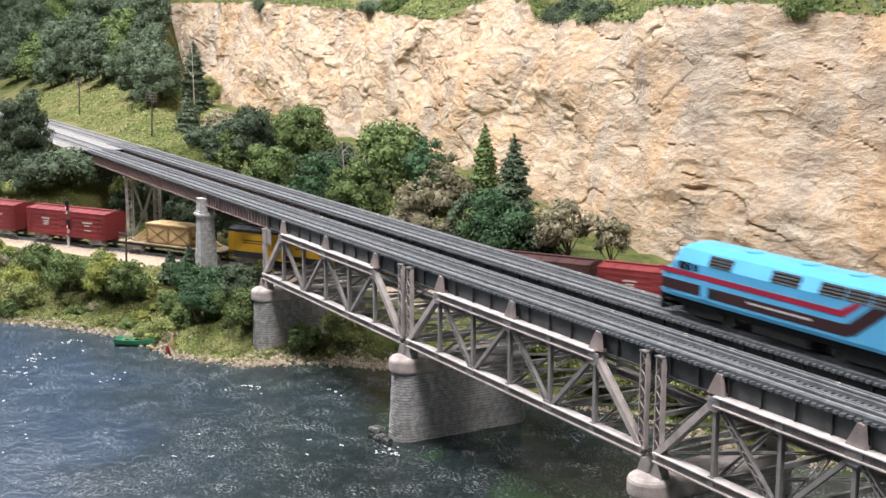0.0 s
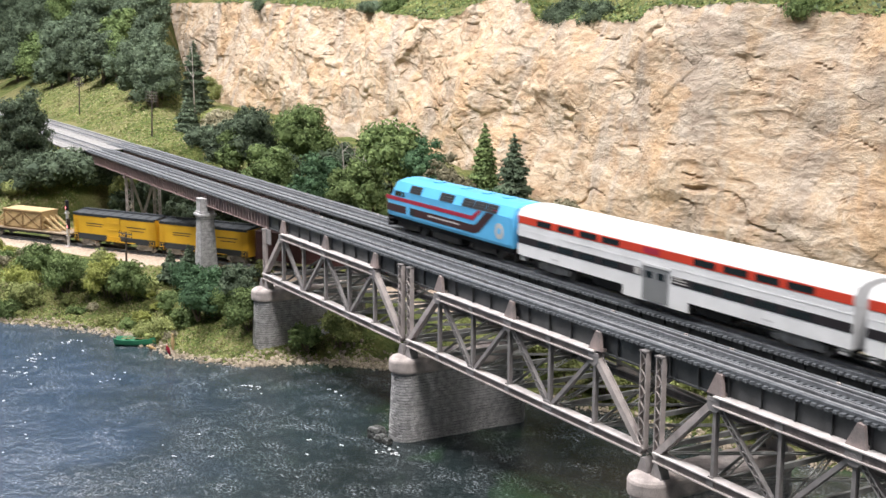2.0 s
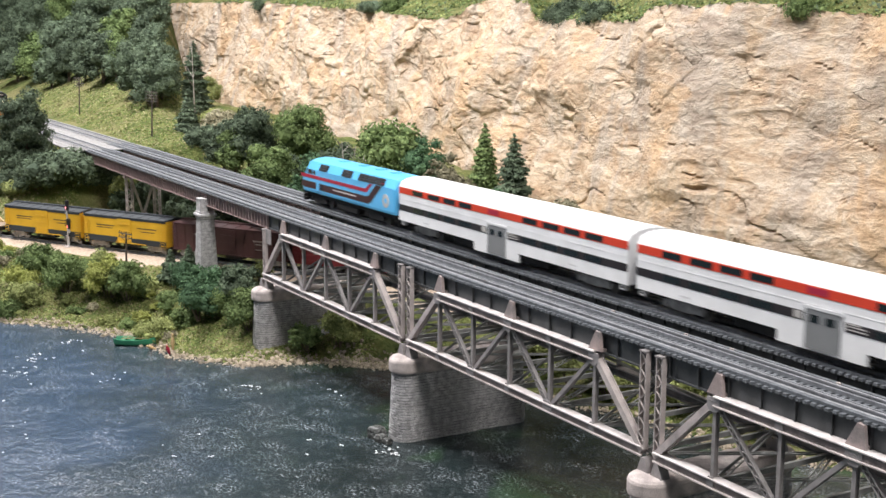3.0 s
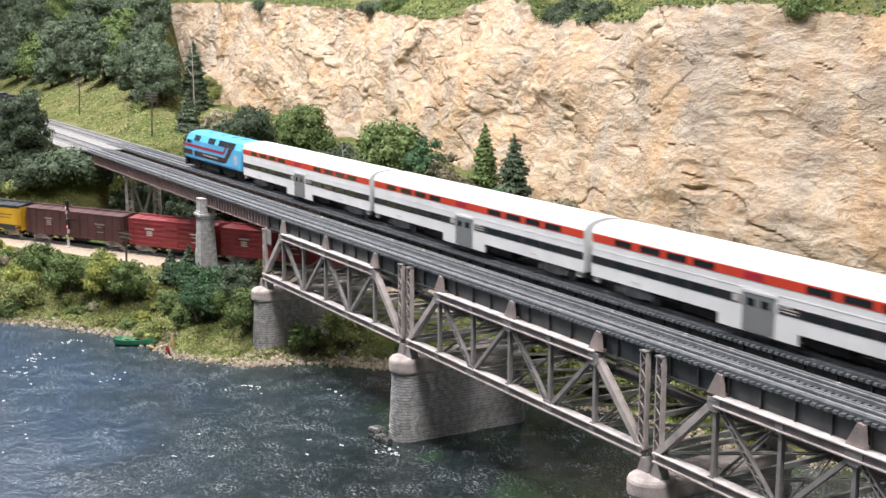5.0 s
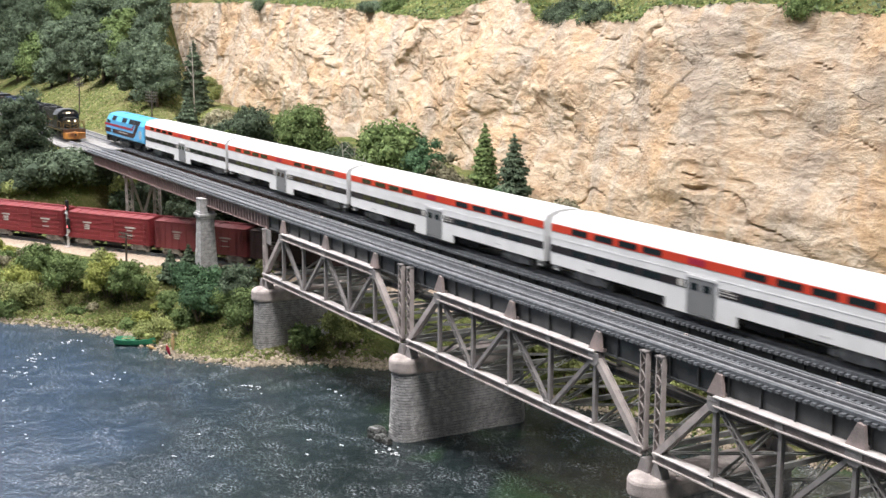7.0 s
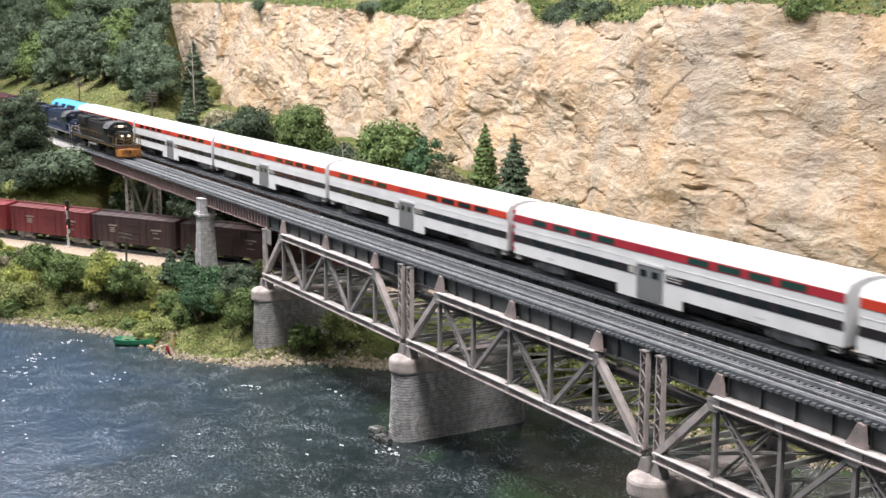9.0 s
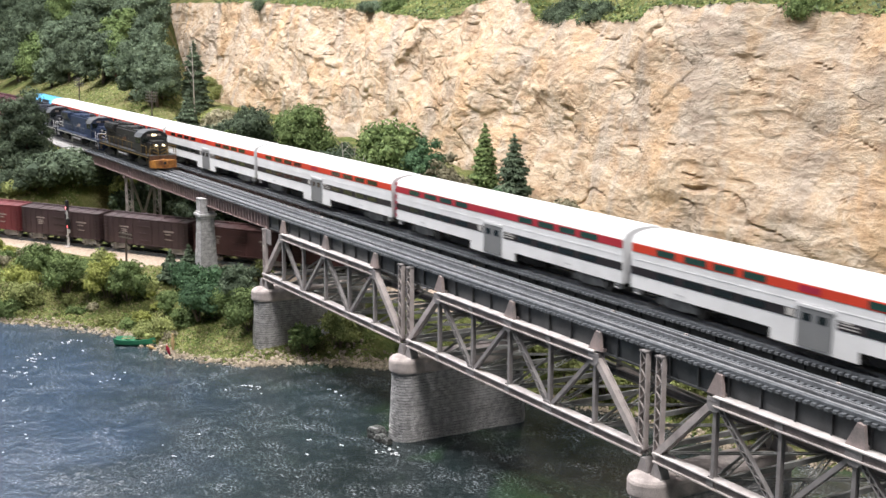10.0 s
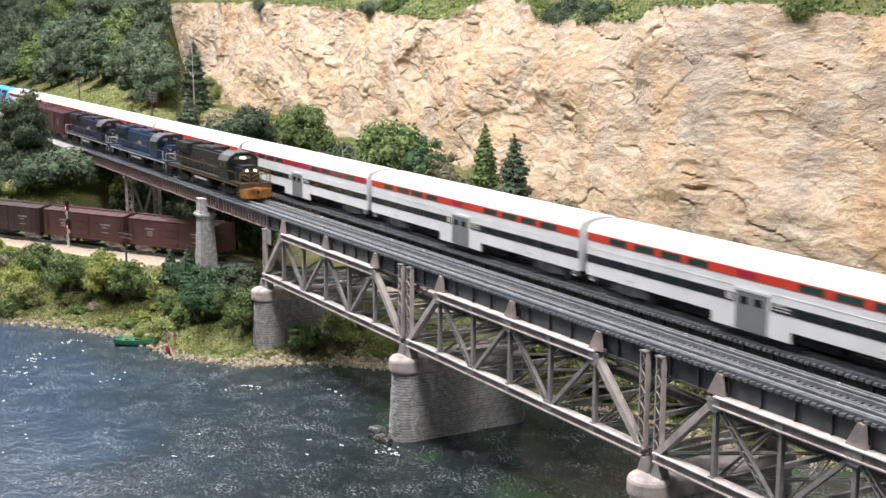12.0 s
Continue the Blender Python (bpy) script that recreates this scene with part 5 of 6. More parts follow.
    if plow:
        # bowed plow blade, deeper in the middle
        bm = loft([(x, [(-w, 2.2), (-w * 1.02, 10.5), (0, 12.5), (w * 1.02, 10.5), (w, 2.2), (0, 1.6)]) for x, w in ((-5.5, 2.5), (-3.2, 10.5), (1.0, 15.5), (3.0, 15.5))])
        part("pilot_plow", bm, M["orange"], t, "rust-streaked orange snow plow")
        part("pilot_plate", B((1, 3, -15.5, 15.5, 9, 16)), M["rust"], t)
        part("end_railing", B((1, 1.6, -15, -14.4, 14, 27), (1, 1.6, 14.4, 15, 14, 27), (1, 1.6, -15, -3, 26.4, 27), (1, 1.6, 3, 15, 26.4, 27), (1, 1.6, -6, -5.4, 14, 27), (1, 1.6, 5.4, 6, 14, 27)), M["gold"], t)
    else:
        bm = bmesh.new()
        prism(bm, [(-15, 2.5), (15, 2.5), (15.5, 14), (-15.5, 14)], 0.5, 2.5, "x")
        part("pilot", bm, paint_m, t)
    for x in (42, L - 42):
        wheel_truck(t, x, 40, 5.4, 13.2, M["under"])
    part("coupler", B((-6, 1, -1.4, 1.4, 6.5, 9.5), (L - 2, L + 4, -1.4, 1.4, 6.5, 9.5)), M["under"], t)
    return t


def boxcar(label, L, side, roof, ribs, bars=True, sill=None, tall=41.0):
    """A boxcar or reefer with doors, ladders, roof walk and trucks."""
    t = thing("boxcar", label, "boxcar", group="lower freight train")
    hw, z0, z1 = 16.5, 9.0, tall - 3.0
    part("body", B((0, L, -hw, hw, z0, z1)), side, t)
    bm = loft([(x, [(-hw - 0.4, z1), (-hw - 0.4, z1 + 0.7), (0, tall), (hw + 0.4, z1 + 0.7), (hw + 0.4, z1)]) for x in (-0.4, L + 0.4)])
    part("roof", bm, roof, t)
    n = 9
    for i in range(n + 1):
        x = (L - 1.2) * i / n + 0.2
        bm = loft([(q, [(-hw - 0.5, z1 + 0.5), (-hw - 0.5, z1 + 1.1), (0, tall + 0.45), (hw + 0.5, z1 + 1.1), (hw + 0.5, z1 + 0.5)]) for q in (x, x + 0.8)])
        part("roof_rib", bm, roof, t)
    part("roof_walk", B((1, L - 1, -2.6, -1.0, tall + 0.6, tall + 1.1), (1, L - 1, -0.8, 0.8, tall + 0.6, tall + 1.1), (1, L - 1, 1.0, 2.6, tall + 0.6, tall + 1.1)), roof, t)
    for s in (-1, 1):
        y = s * hw
        door = part("door", slab(rect(L / 2 - 10, L / 2 + 10, z0 + 1.5, z1 - 1.5), y, s, 0.7), side, t)
        for k in range(3):
            z = z0 + 5 + k * 8
            part("door_rib", slab(rect(L / 2 - 9, L / 2 + 9, z, z + 1.0), y + s * 0.7, s, 0.5), side, door)
        part("door_track", slab(rect(L / 2 - 12, L / 2 + 32, z0 + 0.2, z0 + 1.2), y, s, 0.9), side, t)
        if ribs == "wide":
            for k in range(5):
                z = z0 + 3 + k * 5.2
                for x0, x1 in ((2.5, L / 2 - 11), (L / 2 + 11, L - 2.5)):
                    part("side_rib", slab(rect(x0, x1, z, z + 2.0), y, s, 0.45), side, t)
        elif ribs == "posts":
            for k in range(6):
                for x in (4 + k * (L / 2 - 14) / 5, L - 4.8 - k * (L / 2 - 14) / 5):
                    part("side_post", slab(rect(x, x + 0.8, z0, z1), y, s, 0.5), side, t)
        for x0 in (2.0, L - 7):
            bm = bmesh.new()
            for k in range(7):
                rod(bm, (x0, y + s * 1.2, z0 + 1.5 + k * 3.6), (x0 + 5, y + s * 1.2, z0 + 1.5 + k * 3.6), 0.25, 5)
            for xx in (x0, x0 + 5):
                rod(bm, (xx, y + s * 1.2, z0 - 2), (xx, y + s * 1.2, z1 - 1.5), 0.25, 5)
            part("ladder", bm, side, t)
        if bars:
            for x, w, z, h in ((L * 0.20, 13, 27.5, 1.6), (L * 0.22, 8, 24.6, 1.3), (L * 0.22, 8, 22.6, 1.2), (L * 0.22, 8, 20.6, 1.2), (L * 0.72, 15, 26.5, 1.8), (L * 0.74, 8, 23.5, 1.2), (L * 0.74, 10, 18, 1.0)):
                part("lettering_bar", slab(rect(x, x + w, z, z + h), y + s * (0.5 if ribs else 0.0), s, 0.12), M["letter"] if ribs == "wide" else M["faded"], t)
        if sill:
            part("side_sill", slab(rect(0.2, L - 0.2, z0, z0 + 6.5), y, s, 0.3), sill, t)
            part("top_sill", slab(rect(0.2, L - 0.2, z1 - 2.2, z1 - 0.1), y, s, 0.3), roof, t)
            for x, w, z, h in ((L * 0.16, 26, 27, 1.0), (L * 0.16, 24, 24.5, 0.8), (L * 0.66, 28, 27, 1.0), (L * 0.70, 20, 23.5, 0.8)):
                part("lettering_bar", slab(rect(x, x + w, z, z + h), y, s, 0.12), sill, t)
    for x0, x1 in ((-0.5, 0), (L, L + 0.5)):
        for k in range(6):
            part("end_rib", B((x0, x1, -hw + 1, hw - 1, z0 + 2 + k * 4.4, z0 + 4 + k * 4.4)), side, t)
        part("coupler", B((x0 - 3, x1 + 3, -1.3, 1.3, 6, 8.6)), M["under"], t)
    part("underframe", B((1, L - 1, -5, 5, 6, 9), (L / 2 - 8, L / 2 + 14, -10, -3, 4.5, 9)), M["under"], t)
    for x in (19, L - 19):
        wheel_truck(t, x, 19, 4.8, 12.5)
    return t


def crate_flatcar(L):
    t = thing("flatcar", "weathered flatcar with a plank deck", "flatcar", group="lower freight train")
    part("frame", B((0, L, -15.5, 15.5, 8, 10.5), (4, L - 4, -4, 4, 5.5, 8)), M["under"], t)
    n = 38
    me = None
    for i in range(n):
        x = i * L / n
        if me is None:
            o = part("plank", B((0.12, L / n - 0.12, -16.3, 16.3, 10.5, 11.7)), M["deck_wood"], t)
            me = o.data
        else:
            o = new("plank", me)
            o.parent = t
        o.location = (x * MM, 0, random.uniform(-0.1, 0.1) * MM)
    for s in (-1, 1):
        for k in range(8):
            x = 9 + k * (L - 22) / 7
            part("stake_pocket", B((x, x + 2, s * 15.6 - 0.6, s * 15.6 + 0.6, 7.6, 10.8)), M["under"], t)
    for x in (19, L - 19):
        wheel_truck(t, x, 19, 4.8, 12.5)
    part("coupler", B((-4, 1, -1.3, 1.3, 6, 8.6), (L - 1, L + 4, -1.3, 1.3, 6, 8.6)), M["under"], t)
    return t


def crate():
    """A long wooden crate with battens, propped on the flatcar; its origin is the flatcar's."""
    t = thing("wooden_crate", "pale wooden crate braced with timbers on the flatcar", "crate", group="flatcar load")
    x0, x1, w, z0, z1 = 40, 103, 12.5, 11.8, 33
    part("box", B((x0, x1, -w, w, z0, z1)), M["wood"], t)
    part("lid", B((x0 - 0.8, x1 + 0.8, -w - 0.8, w + 0.8, z1, z1 + 1.4)), M["wood"], t)
    for s in (-1, 1):
        y = s * w
        for a, b in ((x0, x0 + 2), ((x0 + x1) / 2 - 1, (x0 + x1) / 2 + 1), (x1 - 2, x1)):
            part("batten", slab(rect(a, b, z0, z1), y, s, 0.8), M["crate_trim"], t)
        for z in (z0, z1 - 2):
            part("batten", slab(rect(x0, x1, z, z + 2), y, s, 0.7), M["crate_trim"], t)
        for a, b in ((x0 + 2, (x0 + x1) / 2 - 1), ((x0 + x1) / 2 + 1, x1 - 2)):
            for p, q in (((a, z0 + 2), (b, z1 - 2)), ((a, z1 - 2), (b, z0 + 2))):
                bm = bmesh.new()
                beam(bm, (p[0], y + s * 0.3, p[1]), (q[0], y + s * 0.3, q[1]), 0.6, 1.3, (0, 0, 1))
                part("brace", bm, M["crate_trim"], t)
    for e, d in ((x0, -1), (x1, 1)):
        for y in (-9, 0, 9):
            bm = bmesh.new()
            beam(bm, (e + d * 0.8, y, z0 + 16), (e + d * 24, y, z0 + 1), 2, 1.8)
            beam(bm, (e + d * 0.8, y, z0 + 7), (e + d * 14, y, z0 + 1), 2, 1.6)
            beam(bm, (e + d * 0.8, y, z0 + 1), (e + d * 26, y, z0 + 1), 2, 1.6)
            part("prop", bm, M["wood"], t)
        part("cross_bar", B((min(e + d * 3, e + d * 5), max(e + d * 3, e + d * 5), -12, 12, z0 + 12, z0 + 14)), M["wood"], t)
    return t


FAR_TRACK, NEAR_TRACK, RAIL = 67.5, 17.5, DECK + 2.6
LOCO = passenger_loco()
CARS = [passenger_car(M["band_red"], M["glass"], False, "white bi-level passenger car with orange-red window band and black stripe")]
CARS += [copy_thing(CARS[0], Matrix()) for i in range(3)]
CARS += [passenger_car(M["band_crimson"], M["glass_green"], True, "white bi-level control car with crimson band, green-tinted windows and barred front")]
CARS += [passenger_car(M["band_red"], M["glass_green"], False, "white bi-level passenger car with red band and green-tinted windows")]
CARS += [copy_thing(CARS[5], Matrix()) for i in range(2)]
FREIGHT = [hood_loco("grimy black diesel locomotive with orange snow plow and lit headlights", 219, M["loco_dark"], M["gold"], True, True),
           hood_loco("dark blue diesel locomotive with white striping", 228, M["loco_blue"], M["letter"], False, False),
           hood_loco("blue-black grimy diesel locomotive with pale sill stripe", 228, M["loco_night"], M["letter"], False, False)]
MAROON = boxcar("dusty maroon boxcar with white lettering bars", 127, M["box_maroon"], M["box_maroon"], "posts")
PLUM = boxcar("dusty dark plum boxcar with faded lettering bars", 127, M["box_plum"], M["box_plum"], "posts")
FREIGHT += [PLUM, copy_thing(PLUM, Matrix())]
FREIGHT[3]["group"] = FREIGHT[4]["group"] = "upper freight train"
FREIGHT_START = [0, 224, 458, 692, 826]

LOWER_S = [-83, 63, 206, 365, 494, 627, 788, 920, 1053, 1185, 1316, 1447, 1579, 1711]
RED_CAR = boxcar("bright red ribbed boxcar with white lettering bars", 124, M["box_red"], M["box_red"], "wide")
RED_LONG = boxcar("red ribbed boxcar with white lettering bars", 125, M["box_red"], M["box_red"], "wide")
YELLOW = boxcar("yellow reefer with dark roof and sill", 123, M["yellow"], M["roof_black"], "", False, M["roof_black"])
BROWN_LONG = boxcar("long dark brown boxcar with faded lettering bars", 153, M["box_brown"], M["box_brown"], "posts")
DARK = boxcar("very dark brown boxcar with pale lettering bars", 123, M["box_dark"], M["box_dark"], "posts")
BROWN = boxcar("oxide brown boxcar with pale lettering bars", 124, M["box_brown"], M["box_brown"], "")
FLAT, CRATE = crate_flatcar(147), crate()
LOWER = [RED_LONG, copy_thing(RED_LONG, Matrix()), FLAT, YELLOW, copy_thing(YELLOW, Matrix()), BROWN_LONG, RED_CAR, copy_thing(RED_CAR, Matrix()), MAROON, DARK, copy_thing(DARK, Matrix()), BROWN, copy_thing(BROWN, Matrix())]


# ---- lineside structures ----
M["ballast"] = mat("pinkish_beige_ballast", (0.40, 0.315, 0.245), 0.9, 0, 0.22, 350, 0.6, fine=1600)
M["ballast_grey"] = mat("pale_grey_ballast", (0.27, 0.26, 0.255), 0.9, 0, 0.22, 350, 0.6, fine=1600)
M["rubble"] = mat("tan_river_stone", (0.36, 0.30, 0.23), 0.85, 0, 0.3, 150, 0.4, random_shift=0.2)
M["wet_rock"] = mat("wet_dark_rock", (0.03, 0.03, 0.03), 0.3, 0, 0.4, 420, 0.6, col2=(0.13, 0.135, 0.13))
M["foam"] = mat("white_foam", (0.58, 0.60, 0.61), 0.6, 0, 0.15, 300, 0.4)
M["pole_wood"] = mat("dark_pole_wood", (0.075, 0.058, 0.048), 0.85, 0, 0.25, 200, 0.2)
M["abutment"] = mat("stained_abutment_concrete", (0.22, 0.215, 0.21), 0.85, 0, 0.3, 60, 0.3)
M["crossarm"] = mat("weathered_crossarm_wood", (0.12, 0.105, 0.09), 0.85, 0, 0.25, 200, 0.2)
M["boat_green"] = mat("green_boat_paint", (0.04, 0.24, 0.13), 0.4, 0, 0.12, 100, 0.05)


def ribbon(name, a, d, s0, s1, cross, material, label, category):
    """A bed with the given cross-section (offset, height) along a straight line."""
    n = Vector((-d.y, d.x))
    xs = steps((s0, s1, 6))
    verts = []
    for s in xs:
        for o, h in cross:
            p = a + d * s + n * (o + wob(s, o * 3, 14, 1.6, 41) * (1 if abs(o) > 20 else 0))
            verts.append((p.x * MM, p.y * MM, (h + wob(s, o, 7, 0.5, 42)) * MM))
    k = len(cross)
    faces = [(i * k + j, (i + 1) * k + j, (i + 1) * k + j + 1, i * k + j + 1) for i in range(len(xs) - 1) for j in range(k - 1)]
    me = bpy.data.meshes.new(name)
    me.from_pydata(verts, [], faces)
    me.materials.append(material)
    return tagged(new(name, me), label, category, kind="structure")


def lower_track():
    ribbon("ballast_bed", TRACK_A, TRACK_D, -1650, 1900, [(-66, -40), (-60, -35.5), (-45, -34), (-24, -33.6), (-16, -32.8), (16, -32.8), (24, -35), (34, -40)], M["ballast"], "pinkish beige ballast shoulder of the lower line", "ballast")
    t = thing("lower_track", "dark sleepered single track on beige ballast", "track")
    turn = pose(0, 0, 0, 0, 0, math.degrees(math.atan2(TRACK_D.y, TRACK_D.x)))
    t.matrix_world = at(TRACK_A.x, TRACK_A.y, -32.4) @ turn
    for y in (-8.25, 8.25):
        part("rail", B((-1650, 1900, y - 1.2, y + 1.2, 0, 0.5), (-1650, 1900, y - 0.3, y + 0.3, 0.5, 1.6), (-1650, 1900, y - 0.6, y + 0.6, 1.6, 2.4)), M["rail"], t)
    me = None
    bm = bmesh.new()
    x = -1650.0
    while x < 1900:
        if -40 < x < 560:
            if me is None:
                o = part("tie", B((-1.5, 1.5, -14, 14, -1.4, 0)), M["tie"], t)
                me = o.data
            else:
                o = new("tie", me)
                o.parent = t
            o.location = (x * MM, 0, 0)
        else:
            box(bm, x - 1.5, x + 1.5, -14, 14, -1.4, 0)
        x += 6.6
    tagged(part("tie", bm, M["tie"], t), kind="stuff")


def upper_bed():
    ribbon("upper_ballast_bed", Vector((-905, 0)), Vector((-1, 0)), -4, 2240, [(-96, 52), (-88, 56.6), (-46, 56.8), (-40, 56.8), (4, 56.8), (10, 55), (14, 50)], M["ballast_grey"], "pale grey ballast west of the bridge", "ballast")
    for y0 in (17.5, 67.5):
        t = thing("embankment_track", "dusty grey sleepers in pale ballast west of the bridge", "track", at(0, y0, DECK), group="embankment tracks")
        me = None
        x = -915.0 if y0 < 20 else -990.0
        while x > -1900:
            if me is None:
                o = part("tie", B((-1.5, 1.5, -15, 15, -1.2, 0)), M["tie_dusty"], t)
                me = o.data
            else:
                o = new("tie", me)
                o.parent = t
            o.location = (x * MM, 0, 0)
            x -= 6.6
    t = thing("abutment", "stained grey concrete bridge abutment", "abutment", at(-905, 0, 0))
    part("breast_wall", B((-26, -2, -14, 96, -40, 42)), M["abutment"], t)
    part("parapet", B((-120, -4, -15, -9, 42, 57)), M["ballast_grey"], t, "pale parapet kerb")
    part("wing_wall", B((-150, -26, -14, -8, -20, 50)), M["abutment"], t)
    part("bearing_ledge", B((-8, 12, -13, 95, 37, 42.5)), M["concrete"], t)


def stone_pier():
    t = thing("approach_pier", "tall tapered grey stone pier with a moulded cap", "pier", at(-434, 2, 0))
    z0, z1, rows = -40, 30, 22
    bm = bmesh.new()
    rings(bm, [([(-9.4, -9.4), (9.4, -9.4), (9.4, 9.4), (-9.4, 9.4)], z0), ([(-6.6, -6.6), (6.6, -6.6), (6.6, 6.6), (-6.6, 6.6)], z1)])
    part("core", bm, M["mortar"], t)
    h = (z1 - z0) / rows
    for r in range(rows):
        f = (r + 0.5) / rows
        w = 9.7 - 2.9 * f
        za, zb = z0 + r * h + 0.12, z0 + (r + 1) * h - 0.12
        cuts = [-w, -w + (6 if r % 2 else 3.5) , -w + (11 if r % 2 else 8.5), w]
        for a, b in zip(cuts, cuts[1:]):
            o = random.uniform(0, 0.4)
            part("stone", B((a + 0.1, b - 0.1, -w - o, -w + 2, za, zb)), M["stone"], t)
            part("stone", B((w - 2, w + o, a + 0.1, b - 0.1, za, zb)), M["stone"], t)
            part("stone", B((-w - o, -w + 2, a + 0.1, b - 0.1, za, zb)), M["stone"], t)
    part("cap", bevel(B((-8, 8, -8, 8, 30, 32)), 0.4), M["stone"], t)
    part("cap", bevel(B((-9.3, 9.3, -9.3, 9.3, 32, 35.6)), 0.8), M["stone"], t)
    part("cap", bevel(B((-7.8, 7.8, -7.8, 7.8, 35.6, 37.4)), 0.5), M["stone"], t)
    part("top_block", bevel(B((-6.0, 6.0, -7.0, 1.0, 37.4, 49.0)), 0.4), M["stone"], t)
    part("top_slab", bevel(B((-6.4, 6.4, -7.5, 1.0, 49.0, 50.5)), 0.5), M["stone"], t)
    part("bearing_block", B((-5, 5, 2, 75, 37.4, 42.8)), M["girder_brown"], t)


def laced_column(bm, y, z0, z1):
    """Four corner angles joined by zigzag lacing on every face."""
    hx, hy = 3.6, 3.4
    for i in (-1, 1):
        for j in (-1, 1):
            box(bm, i * hx - 0.6, i * hx + 0.6, y + j * hy - 0.6, y + j * hy + 0.6, z0, z1)
    n = 11
    for k in range(n):
        za, zb = z0 + (z1 - z0) * k / n, z0 + (z1 - z0) * (k + 1) / n
        d = 1 if k % 2 else -1
        for i in (-1, 1):
            beam(bm, (i * hx, y - d * hy, za), (i * hx, y + d * hy, zb), 0.4, 0.8)
            beam(bm, (-d * hx, y + i * hy, za), (d * hx, y + i * hy, zb), 0.4, 0.8)


def steel_bent():
    t = thing("steel_bent", "laced steel bent carrying the approach girders", "trestle", at(-728, 0, 0))
    for y in (8, 42):
        bm = bmesh.new()
        laced_column(bm, y, -36, 42)
        # columns and braces use the lit paint to look bright beneath the deck
        part("laced_column", bm, M["steel_lit"], t)
        part("footing", B((-9, 9, y - 9, y + 9, -44, -34)), M["concrete"], t)
    for y0, y1 in ((10, 40),):
        ym = (y0 + y1) / 2
        for a, b in (((0, y0, 40), (0, ym, -8)), ((0, y1, 40), (0, ym, -8)), ((0, y0, -34), (0, ym, -8)), ((0, y1, -34), (0, ym, -8))):
            bm = bmesh.new()
            beam(bm, a, b, 2.0, 2.6)
            part("brace", bm, M["steel_lit"], t)
        part("node_plate", B((-1.9, 1.9, ym - 4, ym + 4, -11, -5)), M["steel_lit"], t)
    part("cap_beam", B((-4, 4, 2, 83, 39, 42.8)), M["girder_brown"], t)


def block_signal():
    x, y = -690, -76
    t = thing("block_signal", "silver two-head railway signal showing red", "signal", at(x, y, -34.5))
    bm = bmesh.new()
    rod(bm, (0, 0, 1), (0, 0, 50), 1.4, 8)
    part("mast", bm, M["silver"], t)
    part("base", bevel(B((-4.5, 4.5, -4.5, 4.5, -2, 2.5)), 0.5), M["concrete"], t)
    bm = bmesh.new()
    for dx in (-5.6, -3.2):
        rod(bm, (dx, 0, 2), (dx, 0, 44), 0.75, 5)
    for k in range(14):
        rod(bm, (-5.6, 0, 3 + k * 3), (-3.2, 0, 3 + k * 3), 0.5, 5)
    part("ladder", bm, M["silver"], t)
    part("platform", B((-6, 1.5, -2.5, 2.5, 40.5, 41.2), (-6, 1.5, -2.5, 2.5, 14, 14.8)), M["silver"], t)
    # the heads face east along the line
    for dx, dz in ((0, 50), (3.0, 29)):
        hd = part("signal_head", bevel(B((dx - 2.6, dx + 2.6, -1.6, 1.6, dz - 6, dz + 6)), 0.7), M["under"], t)
        for k, m in ((-3, M["signal_red"]), (0.3, M["glass"]), (3.4, M["glass"])):
            bm = bmesh.new()
            rod(bm, (dx, -1.6, dz + k), (dx, -2.0, dz + k), 1.5, 12)
            part("lens", bm, m, hd)
            bm = bmesh.new()
            rod(bm, (dx, -1.6, dz + k + 1.3), (dx, -4.0, dz + k + 1.2), 0.35, 6)
            part("hood", bm, M["under"], hd)
    part("bracket", B((0, 3.4, -0.5, 0.5, 25, 26), (0, 3.4, -1, 1, 20.5, 23)), M["silver"], t)
    part("relay_box", bevel(B((1.2, 4.0, -1.5, 1.5, 18, 22)), 0.3), M["silver"], t)


def utility_pole(x, y, z, h, arms, turn, span):
    t = thing("utility_pole", "dark wooden telegraph pole with crossarms", "pole", at(x, y, z, turn, 0, 2), group="telegraph poles")
    bm = bmesh.new()
    rod(bm, (0, 0, -5), (0, 0, h), 1.25, 8, 0.85)
    part("pole", bm, M["pole_wood"], t)
    for k in range(arms):
        zz = h - 2.5 - k * 4.2
        arm = part("crossarm", B((-span / 2, span / 2, -1.2, -0.4, zz, zz + 1.1)), M["crossarm"], t)
        for i in range(6):
            xx = -span / 2 + 1 + i * (span - 2) / 5
            bm = bmesh.new()
            rod(bm, (xx, -0.8, zz + 1.2), (xx, -0.8, zz + 2.8), 0.4, 6)
            part("insulator", bm, M["glass"], arm)
        bm = bmesh.new()
        for s in (-1, 1):
            beam(bm, (0, -0.9, zz - 3), (s * span * 0.3, -0.9, zz), 0.4, 0.4)
        part("brace", bm, M["pole_wood"], t)


